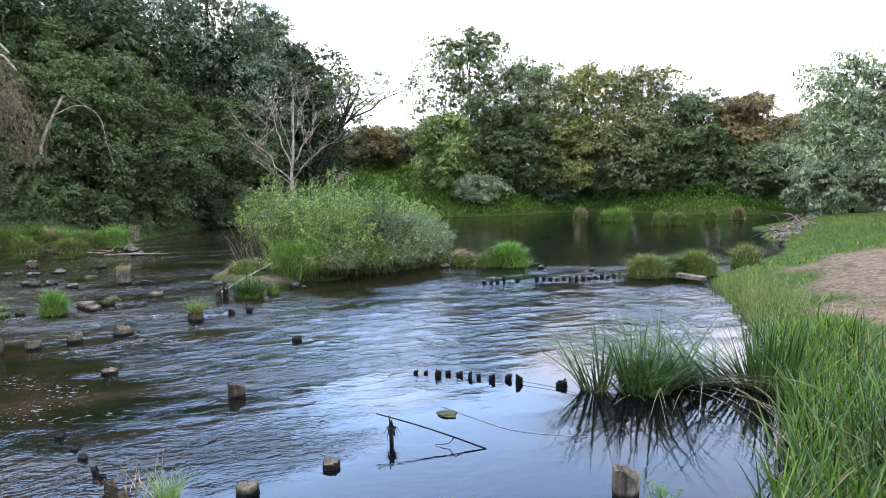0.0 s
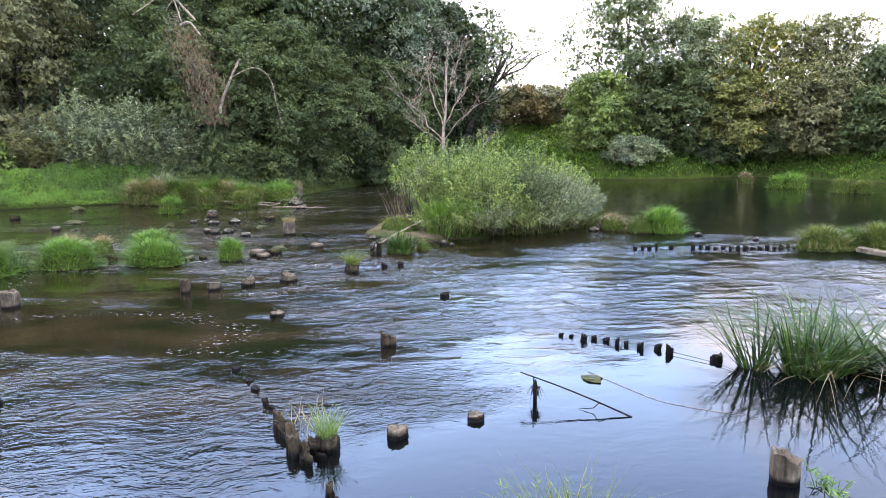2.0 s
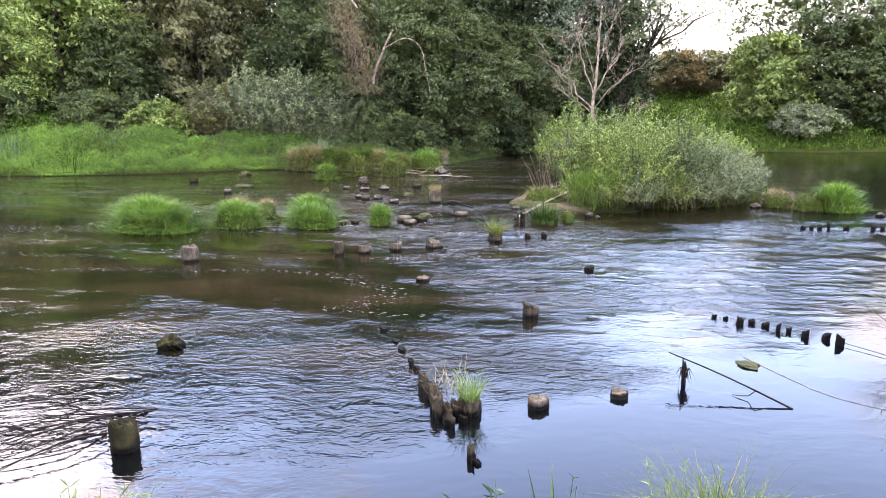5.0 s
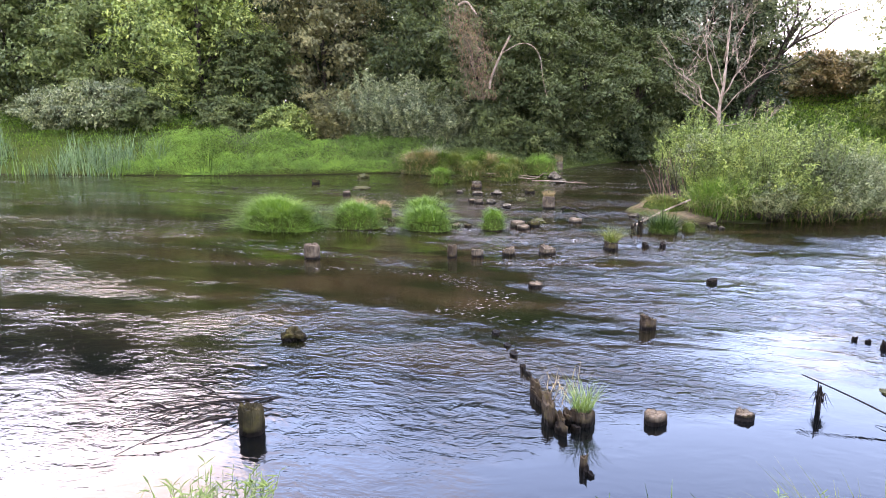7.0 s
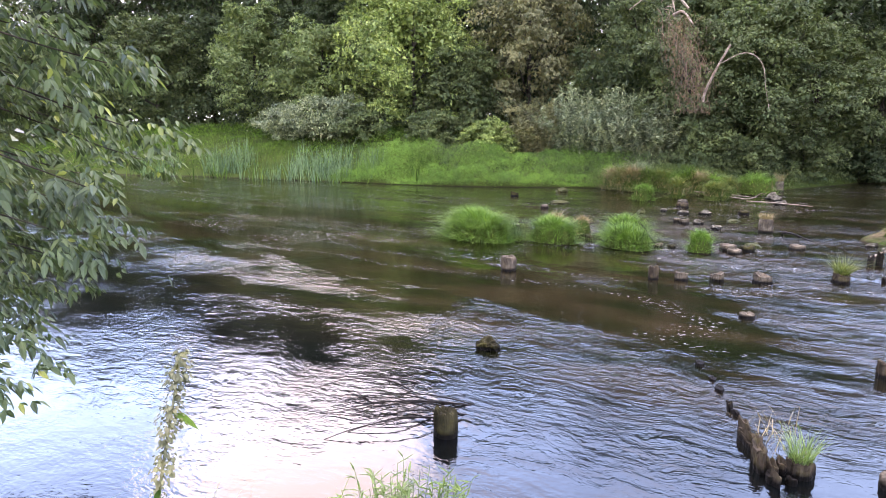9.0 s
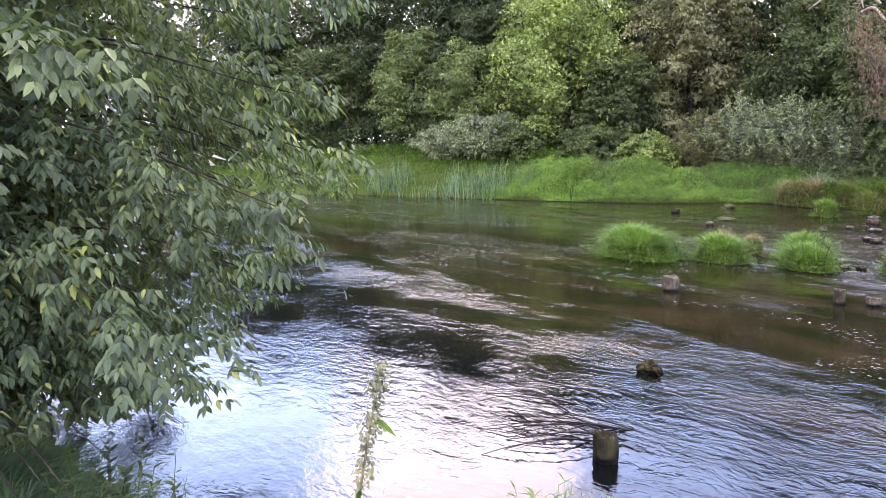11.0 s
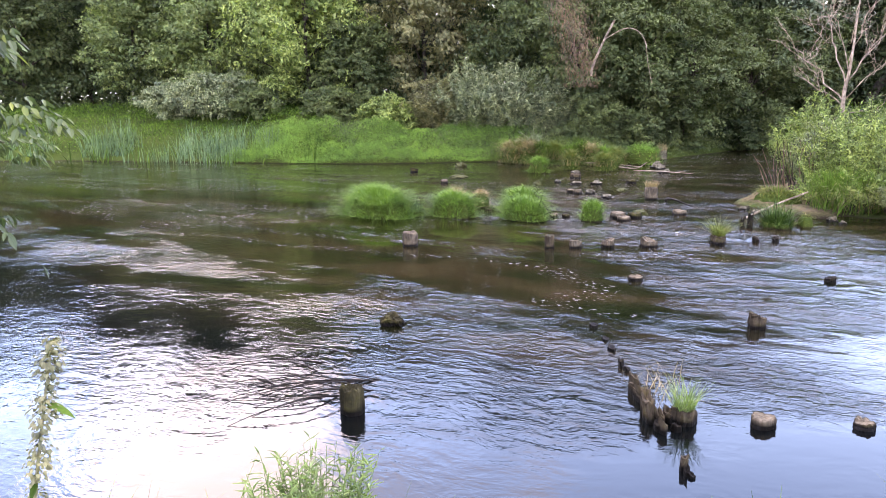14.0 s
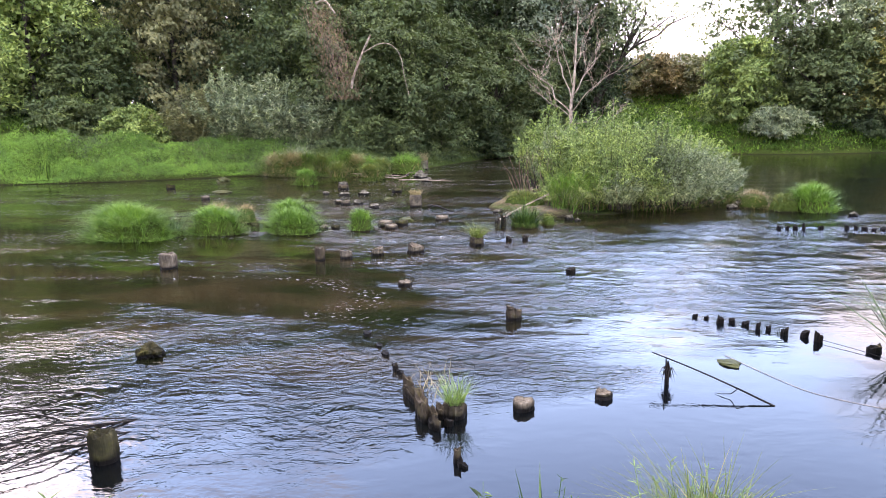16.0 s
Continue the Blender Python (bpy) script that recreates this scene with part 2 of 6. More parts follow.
def stone_material():
    mat, nt, bsdf, out = material("river stone")
    n = noise_node(nt, 9, 6)
    r = ramp_node(nt, [(0.3, (0.026, 0.021, 0.012)), (0.52, (0.090, 0.078, 0.052)), (0.68, (0.26, 0.235, 0.17))])
    nt.links.new(n.outputs["Fac"], r.inputs[0])
    geo = nt.nodes.new("ShaderNodeNewGeometry")
    sp = nt.nodes.new("ShaderNodeSeparateXYZ")
    nt.links.new(geo.outputs["Position"], sp.inputs[0])
    wet = nt.nodes.new("ShaderNodeMapRange")
    wet.inputs["From Min"].default_value, wet.inputs["From Max"].default_value = 0.03, 0.08
    nt.links.new(sp.outputs[2], wet.inputs["Value"])
    nt.links.new(mix_colour(nt, wet.outputs[0], (0.008, 0.007, 0.005), r.outputs[0]), bsdf.inputs["Base Color"])
    bsdf.inputs["Roughness"].default_value = 0.75
    bsdf.inputs["Specular IOR Level"].default_value = 0.1
    bump(nt, bsdf, n.outputs["Fac"], 0.6, 0.02)
    return mat


STONE = stone_material()


def ground_material():
    """Soil and low growth: green turf, bare trodden earth, mud at the water."""
    mat, nt, bsdf, out = material("ground")
    fine = noise_node(nt, 14, 6, 0.65)
    big = noise_node(nt, 0.7, 5)
    turf = ramp_node(nt, [(0.3, (0.022, 0.034, 0.008)), (0.5, (0.045, 0.070, 0.014)), (0.7, (0.075, 0.095, 0.024))])
    nt.links.new(fine.outputs["Fac"], turf.inputs[0])
    pr = ramp_node(nt, [(0.3, (0.7, 0.75, 0.7)), (0.7, (1.25, 1.15, 1.0))])
    nt.links.new(big.outputs["Fac"], pr.inputs[0])
    col = mix_colour(nt, 1.0, turf.outputs[0], pr.outputs[0], "MULTIPLY")
    earth = ramp_node(nt, [(0.3, (0.090, 0.062, 0.038)), (0.7, (0.205, 0.148, 0.092))])
    nt.links.new(fine.outputs["Fac"], earth.inputs[0])
    crumb = noise_node(nt, 3.5, 6, 0.7)
    cr = ramp_node(nt, [(0.35, (0.55, 0.55, 0.55)), (0.6, (1.15, 1.15, 1.15))])
    nt.links.new(crumb.outputs["Fac"], cr.inputs[0])
    soil = mix_colour(nt, 1.0, earth.outputs[0], cr.outputs[0], "MULTIPLY")
    att = nt.nodes.new("ShaderNodeAttribute")
    att.attribute_name = "bare"
    col = mix_colour(nt, att.outputs["Fac"], col, soil)
    geo = nt.nodes.new("ShaderNodeNewGeometry")
    sp = nt.nodes.new("ShaderNodeSeparateXYZ")
    nt.links.new(geo.outputs["Position"], sp.inputs[0])
    mr = nt.nodes.new("ShaderNodeMapRange")
    mr.inputs["From Min"].default_value, mr.inputs["From Max"].default_value = -0.01, 0.06
    nt.links.new(sp.outputs[2], mr.inputs["Value"])
    col = mix_colour(nt, mr.outputs[0], (0.022, 0.016, 0.010), col)
    nt.links.new(col, bsdf.inputs["Base Color"])
    bsdf.inputs["Roughness"].default_value = 0.9
    bsdf.inputs["Specular IOR Level"].default_value = 0.06
    bump(nt, bsdf, fine.outputs["Fac"], 0.8, 0.05)
    return mat


def water_material():
    """Turbid river water: brown and weedy bed colours under a mirror surface with ripples of three sizes."""
    mat, nt, bsdf, out = material("river water")

    def attr(name):
        node = nt.nodes.new("ShaderNodeAttribute")
        node.attribute_name = name
        return node.outputs["Fac"]

    def maths(op, a, b=None, c=None):
        node = nt.nodes.new("ShaderNodeMath")
        node.operation = op
        for i, v in enumerate((a, b, c)):
            if isinstance(v, (int, float)):
                node.inputs[i].default_value = v
            elif v is not None:
                nt.links.new(v, node.inputs[i])
        return node.outputs[0]
    # the current's own axes, bent a little, so that ripples line up across it
    tc = nt.nodes.new("ShaderNodeTexCoord")
    turn = nt.nodes.new("ShaderNodeMapping")
    turn.inputs["Rotation"].default_value = (0, 0, radians(-20))
    nt.links.new(tc.outputs["Object"], turn.inputs[0])
    warp = nt.nodes.new("ShaderNodeTexNoise")
    warp.inputs["Scale"].default_value, warp.inputs["Detail"].default_value = 0.9, 3
    nt.links.new(turn.outputs[0], warp.inputs["Vector"])
    shift = nt.nodes.new("ShaderNodeVectorMath")
    shift.operation = "MULTIPLY_ADD"
    shift.inputs[1].default_value = (0.55, 0.55, 0.0)
    nt.links.new(warp.outputs["Color"], shift.inputs[0])
    nt.links.new(turn.outputs[0], shift.inputs[2])

    def wave(scale, along, across, detail, rough=0.55):
        mp = nt.nodes.new("ShaderNodeMapping")
        mp.inputs["Scale"].default_value = (along, across, 1)
        nt.links.new(shift.outputs[0], mp.inputs[0])
        tex = nt.nodes.new("ShaderNodeTexNoise")
        tex.inputs["Scale"].default_value, tex.inputs["Detail"].default_value, tex.inputs["Roughness"].default_value = scale, detail, rough
        nt.links.new(mp.outputs[0], tex.inputs["Vector"])
        return tex.outputs["Fac"]
    # bed: brown gravel with trailing weed, drawn out along the current
    bed = wave(0.9, 0.35, 1.0, 5, 0.6)
    col = ramp_node(nt, [(0.34, (0.0040, 0.0060, 0.0018)), (0.45, (0.0080, 0.0080, 0.0028)), (0.56, (0.0185, 0.0132, 0.0060)), (0.75, (0.0250, 0.0180, 0.0080))])
    nt.links.new(bed, col.inputs[0])
    base = mix_colour(nt, attr("shallow"), (0.0020, 0.0026, 0.0030), col.outputs[0])
    grit = wave(16.0, 0.5, 1.0, 4, 0.7)
    gr = ramp_node(nt, [(0.35, (0.7, 0.7, 0.7)), (0.65, (1.3, 1.3, 1.3))])
    nt.links.new(grit, gr.inputs[0])
    base = mix_colour(nt, 1.0, base, gr.outputs[0], "MULTIPLY")
    # flecks of foam adrift
    fleck = wave(17.0, 0.55, 1.0, 3, 0.65)
    fr = ramp_node(nt, [(0.60, (0, 0, 0)), (0.63, (1, 1, 1))])
    nt.links.new(fleck, fr.inputs[0])
    foam = maths("MULTIPLY", fr.outputs[0], attr("foam"))
    base = mix_colour(nt, foam, base, (0.2, 0.195, 0.18))
    nt.links.new(base, bsdf.inputs["Base Color"])
    bsdf.inputs["IOR"].default_value = 1.34
    bsdf.inputs["Specular IOR Level"].default_value = 0.5
    nt.links.new(maths("MULTIPLY_ADD", foam, 0.5, 0.004), bsdf.inputs["Roughness"])
    # crests, wavelets of a hand's width, and a finer shimmer on them
    crest = maths("ABSOLUTE", maths("SUBTRACT", wave(2.3, 0.75, 1.35, 3, 0.5), 0.5))
    mid = wave(6.8, 0.62, 1.25, 3, 0.55)
    small = wave(21.0, 0.75, 1.2, 2, 0.6)
    height = maths("MULTIPLY_ADD", crest, -1.4, maths("MULTIPLY_ADD", small, 0.34, mid))
    bp = nt.nodes.new("ShaderNodeBump")
    bp.inputs["Distance"].default_value = 0.036
    nt.links.new(attr("ripple"), bp.inputs["Strength"])
    nt.links.new(height, bp.inputs["Height"])
    nt.links.new(bp.outputs[0], bsdf.inputs["Normal"])
    return mat


GROUND, WATER = ground_material(), water_material()


# ---- mesh helpers ----
def vnoise(x, y, seed=0):
    """Smooth value noise in -1..1, on arrays."""
    xi, yi = np.floor(x), np.floor(y)
    fx, fy = x - xi, y - yi
    fx, fy = fx * fx * fx * (fx * (fx * 6 - 15) + 10), fy * fy * fy * (fy * (fy * 6 - 15) + 10)

    def cell(i, j):
        h = np.sin(i * 127.1 + j * 311.7 + seed * 74.7) * 43758.5453
        return (h - np.floor(h)) * 2 - 1
    a, b = cell(xi, yi), cell(xi + 1, yi)
    c, d = cell(xi, yi + 1), cell(xi + 1, yi + 1)
    return (a * (1 - fx) + b * fx) * (1 - fy) + (c * (1 - fx) + d * fx) * fy


def fbm(x, y, octaves=3, seed=0):
    total, gain = 0, 1.0
    for k in range(octaves):
        total = total + gain * vnoise(x * 2 ** k, y * 2 ** k, seed + k * 13)
        gain *= 0.5
    return total


def step(a, b, v):
    u = np.clip((v - a) / (b - a), 0, 1)
    return u * u * (3 - 2 * u)


def mesh_of(name, verts, faces, mat, smooth=False):
    """A mesh from arrays: verts (n, 3), faces (m, 3 or 4)."""
    me = bpy.data.meshes.new(name)
    verts, faces = np.asarray(verts, np.float32), np.asarray(faces, np.int32)
    k = faces.shape[1]
    me.vertices.add(len(verts))
    me.vertices.foreach_set("co", verts.ravel())
    me.loops.add(faces.size)
    me.loops.foreach_set("vertex_index", faces.ravel())
    me.polygons.add(len(faces))
    me.polygons.foreach_set("loop_start", np.arange(0, faces.size, k, dtype=np.int32))
    me.polygons.foreach_set("use_smooth", np.full(len(faces), smooth))
    me.update(calc_edges=True)
    me.materials.append(mat)
    return me


def child(name, me, parent, label=""):
    ob = new(name, me)
    ob.parent = parent
    if label:
        tagged(ob, label)
    return ob


def part(name, bm, mat, parent, label=""):
    me = bpy.data.meshes.new(name)
    bm.to_mesh(me)
    bm.free()
    me.materials.append(mat)
    return child(name, me, parent, label)


def empty(name, x, y, z, label, category, group="", turn=0):
    ob = new(name)
    ob.empty_display_size = 0.1
    ob.matrix_basis = pose(x, y, z, 0, 0, turn)
    return tagged(ob, label, category, group)


def tube(points, radii, sides=7, closed=True):
    """Verts and quads of a tube along points."""
    pts = np.asarray(points, float)
    n = len(pts)
    tang = np.gradient(pts, axis=0)
    tang /= np.linalg.norm(tang, axis=1)[:, None] + 1e-9
    ref = np.array([0.0, 0.0, 1.0]) if abs(tang[0][2]) < 0.9 else np.array([1.0, 0, 0])
    u = np.cross(tang, ref)
    u /= np.linalg.norm(u, axis=1)[:, None] + 1e-9
    v = np.cross(tang, u)
    a = np.arange(sides) * 2 * math.pi / sides
    r = np.asarray(radii, float)[:, None, None]
    ring = pts[:, None, :] + r * (np.cos(a)[None, :, None] * u[:, None, :] + np.sin(a)[None, :, None] * v[:, None, :])
    verts = ring.reshape(-1, 3)
    faces = []
    for i in range(n - 1):
        for j in range(sides):
            k = (j + 1) % sides
            faces.append((i * sides + j, i * sides + k, (i + 1) * sides + k, (i + 1) * sides + j))
    return verts, np.array(faces)


def joined(pieces):
    """Pieces (verts, quads) as one."""
    vs, fs, n = [], [], 0
    for v, f in pieces:
        vs.append(v)
        fs.append(f + n)
        n += len(v)
    return np.concatenate(vs), np.concatenate(fs)


def unit(v):
    return v / (np.linalg.norm(v, axis=-1, keepdims=True) + 1e-9)


def leaf_blades(rng, pos, normal, size, aspect=0.5, hang=0.6):
    """One pointed leaf a point, hanging outward and down."""
    n = len(pos)
    down = np.array([0, 0, -1.0])
    d = unit(normal * 0.6 + down * hang + rng.normal(0, 0.45, (n, 3)))
    nn = unit(normal + np.array([0, 0, 0.8]) + rng.normal(0, 0.38, (n, 3)))
    side = unit(np.cross(d, nn))
    s = (size * rng.uniform(0.6, 1.4, n))[:, None]
    w = s * aspect * 0.55
    v = np.stack([pos + side * w, pos + d * s, pos - side * w + d * s * rng.uniform(0.0, 0.35, (n, 1))], 1)
    return v.reshape(-1, 3), np.arange(3 * n).reshape(n, 3)


def crown_points(rng, n, height, radius, base, lobes=18, tight=0.34, shape=0.85, flat=0.6):
    """Leaf places and outward normals: boughs round the stem, each a clump whose sprays lie on its upper, outer side."""
    lobes = int(lobes * 2.0)
    f = ((np.arange(lobes) + rng.uniform(0, 1, lobes)) / lobes) ** 0.85
    z = base + (height - base) * (0.04 + 0.88 * f)
    env = radius * np.power(np.clip(np.sin(np.pi * (0.17 + 0.70 * f ** shape)), 0.12, 1), 0.75)
    a = np.arange(lobes) * 2.4 + rng.uniform(0, 1.5, lobes)
    rr = env * np.sqrt(rng.uniform(0.12, 0.95, lobes))
    c = np.stack([rr * np.cos(a), rr * np.sin(a), z], 1)
    lr = tight * 0.70 * radius * rng.uniform(0.65, 1.35, lobes) * (0.6 + 0.4 * env / radius)
    tufts = 20
    axis = unit(np.stack([c[:, 0], c[:, 1], np.zeros(lobes)], 1))
    d = unit(rng.normal(0, 0.8, (lobes, tufts, 3)) + np.array([0, 0, 0.75]) + 0.6 * axis[:, None, :])
    t = c[:, None, :] + d * lr[:, None, None] * rng.uniform(0.6, 1.22, (lobes, tufts, 1)) * np.array([1, 1, 0.78])
    pick = rng.integers(0, lobes * tufts, n)
    tp, dn = t.reshape(-1, 3)[pick], d.reshape(-1, 3)[pick]
    spread = (lr * 0.22)[pick // tufts][:, None]
    off = np.clip(rng.normal(0, 1, (n, 3)), -2.2, 2.2) * spread
    # sprays arch down at their rim
    p = tp + off * np.array([1, 1, flat * 0.5])
    p[:, 2] -= 0.45 * np.hypot(off[:, 0], off[:, 1])
    p[:, 2] = np.maximum(p[:, 2], 0.05)
    return p, unit(dn + np.array([0, 0, 0.3])), c, lr


def grown(rng, start, end, r0, r1, wander=0.12, steps=7, sag=0.0):
    """A wandering limb as a tube."""
    start, end = np.asarray(start, float), np.asarray(end, float)
    t = np.linspace(0, 1, steps)[:, None]
    p = start + (end - start) * t
    length = np.linalg.norm(end - start)
    p += rng.normal(0, wander * length * 0.25, (steps, 3)) * np.sin(np.pi * t)
    p[:, 2] += (sag * length * np.sin(np.pi * t))[:, 0]
    return tube(p, np.linspace(r0, r1, steps), 5 if r0 > 0.03 else 3)


TREE_COUNT = [0]


def tree(x, y, z, height, radius, mat, label, leaves=15000, leaf=0.24, base=None, lobes=20, aspect=0.55, stem=0.22, lean=(0, 0), tight=0.36, category="tree", shape=0.85, flat=0.6, hang=0.6, name="tree", bark=None, group=""):
    """A broadleaf tree: trunk with limbs into each lobe, crown of single leaves."""
    TREE_COUNT[0] += 1
    rng = np.random.default_rng(100 + TREE_COUNT[0])
    base = height * 0.15 if base is None else base
    p, dn, c, lr = crown_points(rng, leaves, height, radius, base, lobes, tight, shape, flat)
    slope = np.array([lean[0], lean[1], 0.0])
    p = p + slope * (p[:, 2:3] / height)
    c = c + slope * (c[:, 2:3] / height)
    v, f = leaf_blades(rng, p, dn, leaf, aspect, hang)
    # the shaded inner foliage, in bigger sprays
    m = leaves // 4
    pick = rng.integers(0, len(c), m)
    inward = rng.uniform(0.25, 0.85, (m, 1)) * np.array([1, 1, 0]) + np.array([0, 0, 1])
    q = c[pick] * inward + np.clip(rng.normal(0, 0.32, (m, 3)), -0.6, 0.6) * lr[pick][:, None]
    q[:, 2] = np.maximum(q[:, 2] - 0.15 * lr[pick], 0.1)
    iv, jf = leaf_blades(rng, q, unit(rng.normal(0, 1, (m, 3))), leaf * 1.6, 0.75, 0.3)
    f = np.concatenate([f, jf + len(v)])
    v = np.concatenate([v, iv])
    ob = empty(name, x, y, z, label, category, group)
    top = np.array([0, 0, height * 0.86]) + slope * 0.86
    t = np.linspace(0, 1, 9)[:, None]
    path = top * t + rng.normal(0, 0.10, (9, 3)) * np.sin(np.pi * t) * radius * 0.2
    path[0] = (0, 0, -0.4)
    pieces = [tube(path, stem * (1.15 - 0.95 * t[:, 0]), 8)]
    for ci, r in list(zip(c, lr))[::3]:
        k = max(1, min(7, int(8 * (ci[2] * 0.72) / (height * 0.86))))
        pieces.append(grown(rng, path[k], ci, stem * 0.34, stem * 0.10, 0.15, 5, 0.05))
        for _ in range(1):
            e = ci + unit(rng.normal(0, 1, 3)) * r * 0.8
            pieces.append(grown(rng, ci, e, stem * 0.10, stem * 0.03, 0.2, 4))
    tv, tf = joined(pieces)
    child("trunk", mesh_of("trunk", tv, tf, bark or BARK, True), ob)
    child("crown", mesh_of("crown", v, f, mat), ob)
    return ob


def blades(rng, roots, height, lean, width, out=None, segs=4, droop=0.5):
    """Grass blades, tapering and bending over. roots (n, 3); height, width a number or array; out: the way that each bends."""
    n = len(roots)
    h = (np.zeros(n) + height) * rng.uniform(0.55, 1.2, n)
    w = (np.zeros(n) + width) * rng.uniform(0.7, 1.3, n)
    a = rng.uniform(0, 2 * math.pi, n)
    d = np.stack([np.cos(a), np.sin(a), np.zeros(n)], 1)
    if out is not None:
        d = unit(d * 0.55 + out)
    tilt = (np.zeros(n) + lean) * rng.uniform(0.3, 1.5, n)
    side = np.stack([-d[:, 1], d[:, 0], np.zeros(n)], 1)
    twist = rng.uniform(-0.7, 0.7, n)[:, None]
    side = unit(side + d * twist)
    verts = []
    for k in range(segs + 1):
        s = k / segs
        along = tilt * s + droop * tilt * s * s
        rise = s - 0.38 * droop * np.minimum(tilt, 1.6) * s ** 2.6
        p = roots + d * (along * h)[:, None] + np.array([0, 0, 1.0]) * (rise * h)[:, None]
        ww = (w * (1 - s ** 1.7) * 0.5 + 0.0004)[:, None]
        verts += [p - side * ww, p + side * ww]
    v = np.stack(verts, 1)
    m = 2 * (segs + 1)
    base = (np.arange(n) * m)[:, None]
    f = np.concatenate([base + np.array([2 * k, 2 * k + 1, 2 * k + 3, 2 * k + 2]) for k in range(segs)])
    return v.reshape(-1, 3), f


def disc(rng, n, rx, ry):
    r, a = np.sqrt(rng.uniform(0, 1, n)), rng.uniform(0, 2 * math.pi, n)
    return np.stack([rx * r * np.cos(a), ry * r * np.sin(a)], 1)


# ---- river plan ----
def smoothed(points, n=5):
    p = np.asarray(points, float)
    q = np.concatenate([[2 * p[0] - p[1]], p, [2 * p[-1] - p[-2]]])
    out = []
    for i in range(len(p) - 1):
        a, b, c, d = q[i:i + 4]
        for t in np.arange(n) / n:
            out.append(0.5 * (2 * b + (c - a) * t + (2 * a - 5 * b + 4 * c - d) * t * t + (3 * b - a - 3 * c + d) * t ** 3))
    return np.array(out + [p[-1]])


LEFT_SHORE = smoothed([(-150, -24), (-57, 9), (-46.5, 14.5), (-34, 20.8), (-28.6, 24), (-23.4, 29.2), (-19.5, 29.2), (-17, 31.5), (-16.2, 41), (-15, 49), (-8, 55), (3.4, 54.5), (13, 59), (18.5, 53), (25, 51), (60, 75)])
NEAR_SHORE = smoothed([(90, 66), (26, 43), (16.5, 34), (13.5, 26), (7.9, 19), (6.7, 15), (5.7, 11.8), (4.7, 8.9), (3.1, 5.8), (1.6, 4.1), (-0.3, 3.4), (-2.2, 2.7), (-3.7, 1.7), (-5.2, 0.1), (-6.6, -0.6), (-9.5, -1.8), (-14, -3.8), (-40, -14), (-150, -60)])
RIVER = np.concatenate([LEFT_SHORE, NEAR_SHORE])
ISLAND = smoothed([(-7.0, 20.6), (-5.6, 19.9), (-3.6, 19.6), (-1.6, 21.2), (0.0, 23.6), (0.5, 28), (-0.6, 32), (-3.5, 33.5), (-6.2, 30), (-7.4, 25), (-7.0, 20.6)], 4)


def inside_depth(x, y, poly):
    """Distance to the outline; positive inside."""
    d = np.full(x.shape, 1e9)
    odd = np.zeros(x.shape, bool)
    for (ax, ay), (bx, by) in zip(poly, np.roll(poly, -1, 0)):
        ex, ey = bx - ax, by - ay
        if ex * ex + ey * ey < 1e-9:
            continue
        t = np.clip(((x - ax) * ex + (y - ay) * ey) / (ex * ex + ey * ey), 0, 1)
        d = np.minimum(d, np.hypot(x - ax - t * ex, y - ay - t * ey))
        cross = (ay > y) != (by > y)
        odd ^= cross & (x < ex * (y - ay) / (ey if abs(ey) > 1e-9 else 1e-9) + ax)
    return np.where(odd, d, -d)


def land(x, y):
    """Height of the ground: river bed, banks, island, the rise behind."""
    x, y = np.asarray(x, float), np.asarray(y, float)
    d = -inside_depth(x, y, RIVER)
    rough = 0.06 * fbm(x * 0.9, y * 0.9, 3, 5)
    left = step(0, 1.0, (-x * 0.62 + y * 0.78 - 24.5) / 4)
    # far bank: a steep lip, then a slow rise
    far = 0.10 + 1.15 * step(0, 3.2, d) + 0.055 * np.clip(d - 2, 0, 60) + 0.25 * fbm(x * 0.16, y * 0.16, 2, 3) * step(1, 6, d)
    far = far + 1.0 * step(2.0, 8.0, d) * step(31, 38, -x)
    hill = step(54, 80, y) * step(-26, -12, x) * (1 - step(2, 14, x))
    far = far + 2.4 * hill
    near = 0.08 + 1.2 * step(-0.2, 4.2, d) + 0.02 * np.clip(d - 3, 0, 60)
    right = 0.06 + 0.20 * np.clip(d, 0, 3.5) + 0.07 * np.clip(d - 3.5, 0, 12)
    e = step(2.0, 6.0, x)
    near = near * (1 - e) + right * e
    bank = near * (1 - left) + far * left + rough * step(0, 1, d)
    bed = -0.55 * step(0, 2.5, -d) - 0.05
    z = np.where(d > 0, bank, np.minimum(bed, 0.08 + 0.3 * d))
    i = inside_depth(x, y, ISLAND)
    spit = 1 - step(-5.0, -3.8, x)
    isl = -0.5 + (0.50 + 0.17 * spit) * step(-1.2, 0.5 - 0.35 * spit, i) + 0.30 * step(0.3, 2.2, i) + rough
    return np.where(i > -1.2, np.maximum(z, isl), z)


def axis(*spans):
    out = []
    for a, b, s in spans:
        out.append(np.arange(a, b, s))
    return np.concatenate(out)


def grid(xs, ys):
    gx, gy = np.meshgrid(xs, ys)
    n, m = len(xs), len(ys)
    i = np.arange((m - 1) * n).reshape(m - 1, n)[:, :-1].ravel()
    return gx.ravel(), gy.ravel(), np.stack([i, i + 1, i + n + 1, i + n], 1)


def attribute(me, name, values):
    at = me.attributes.new(name, "FLOAT", "POINT")
    at.data.foreach_set("value", np.asarray(values, np.float32))


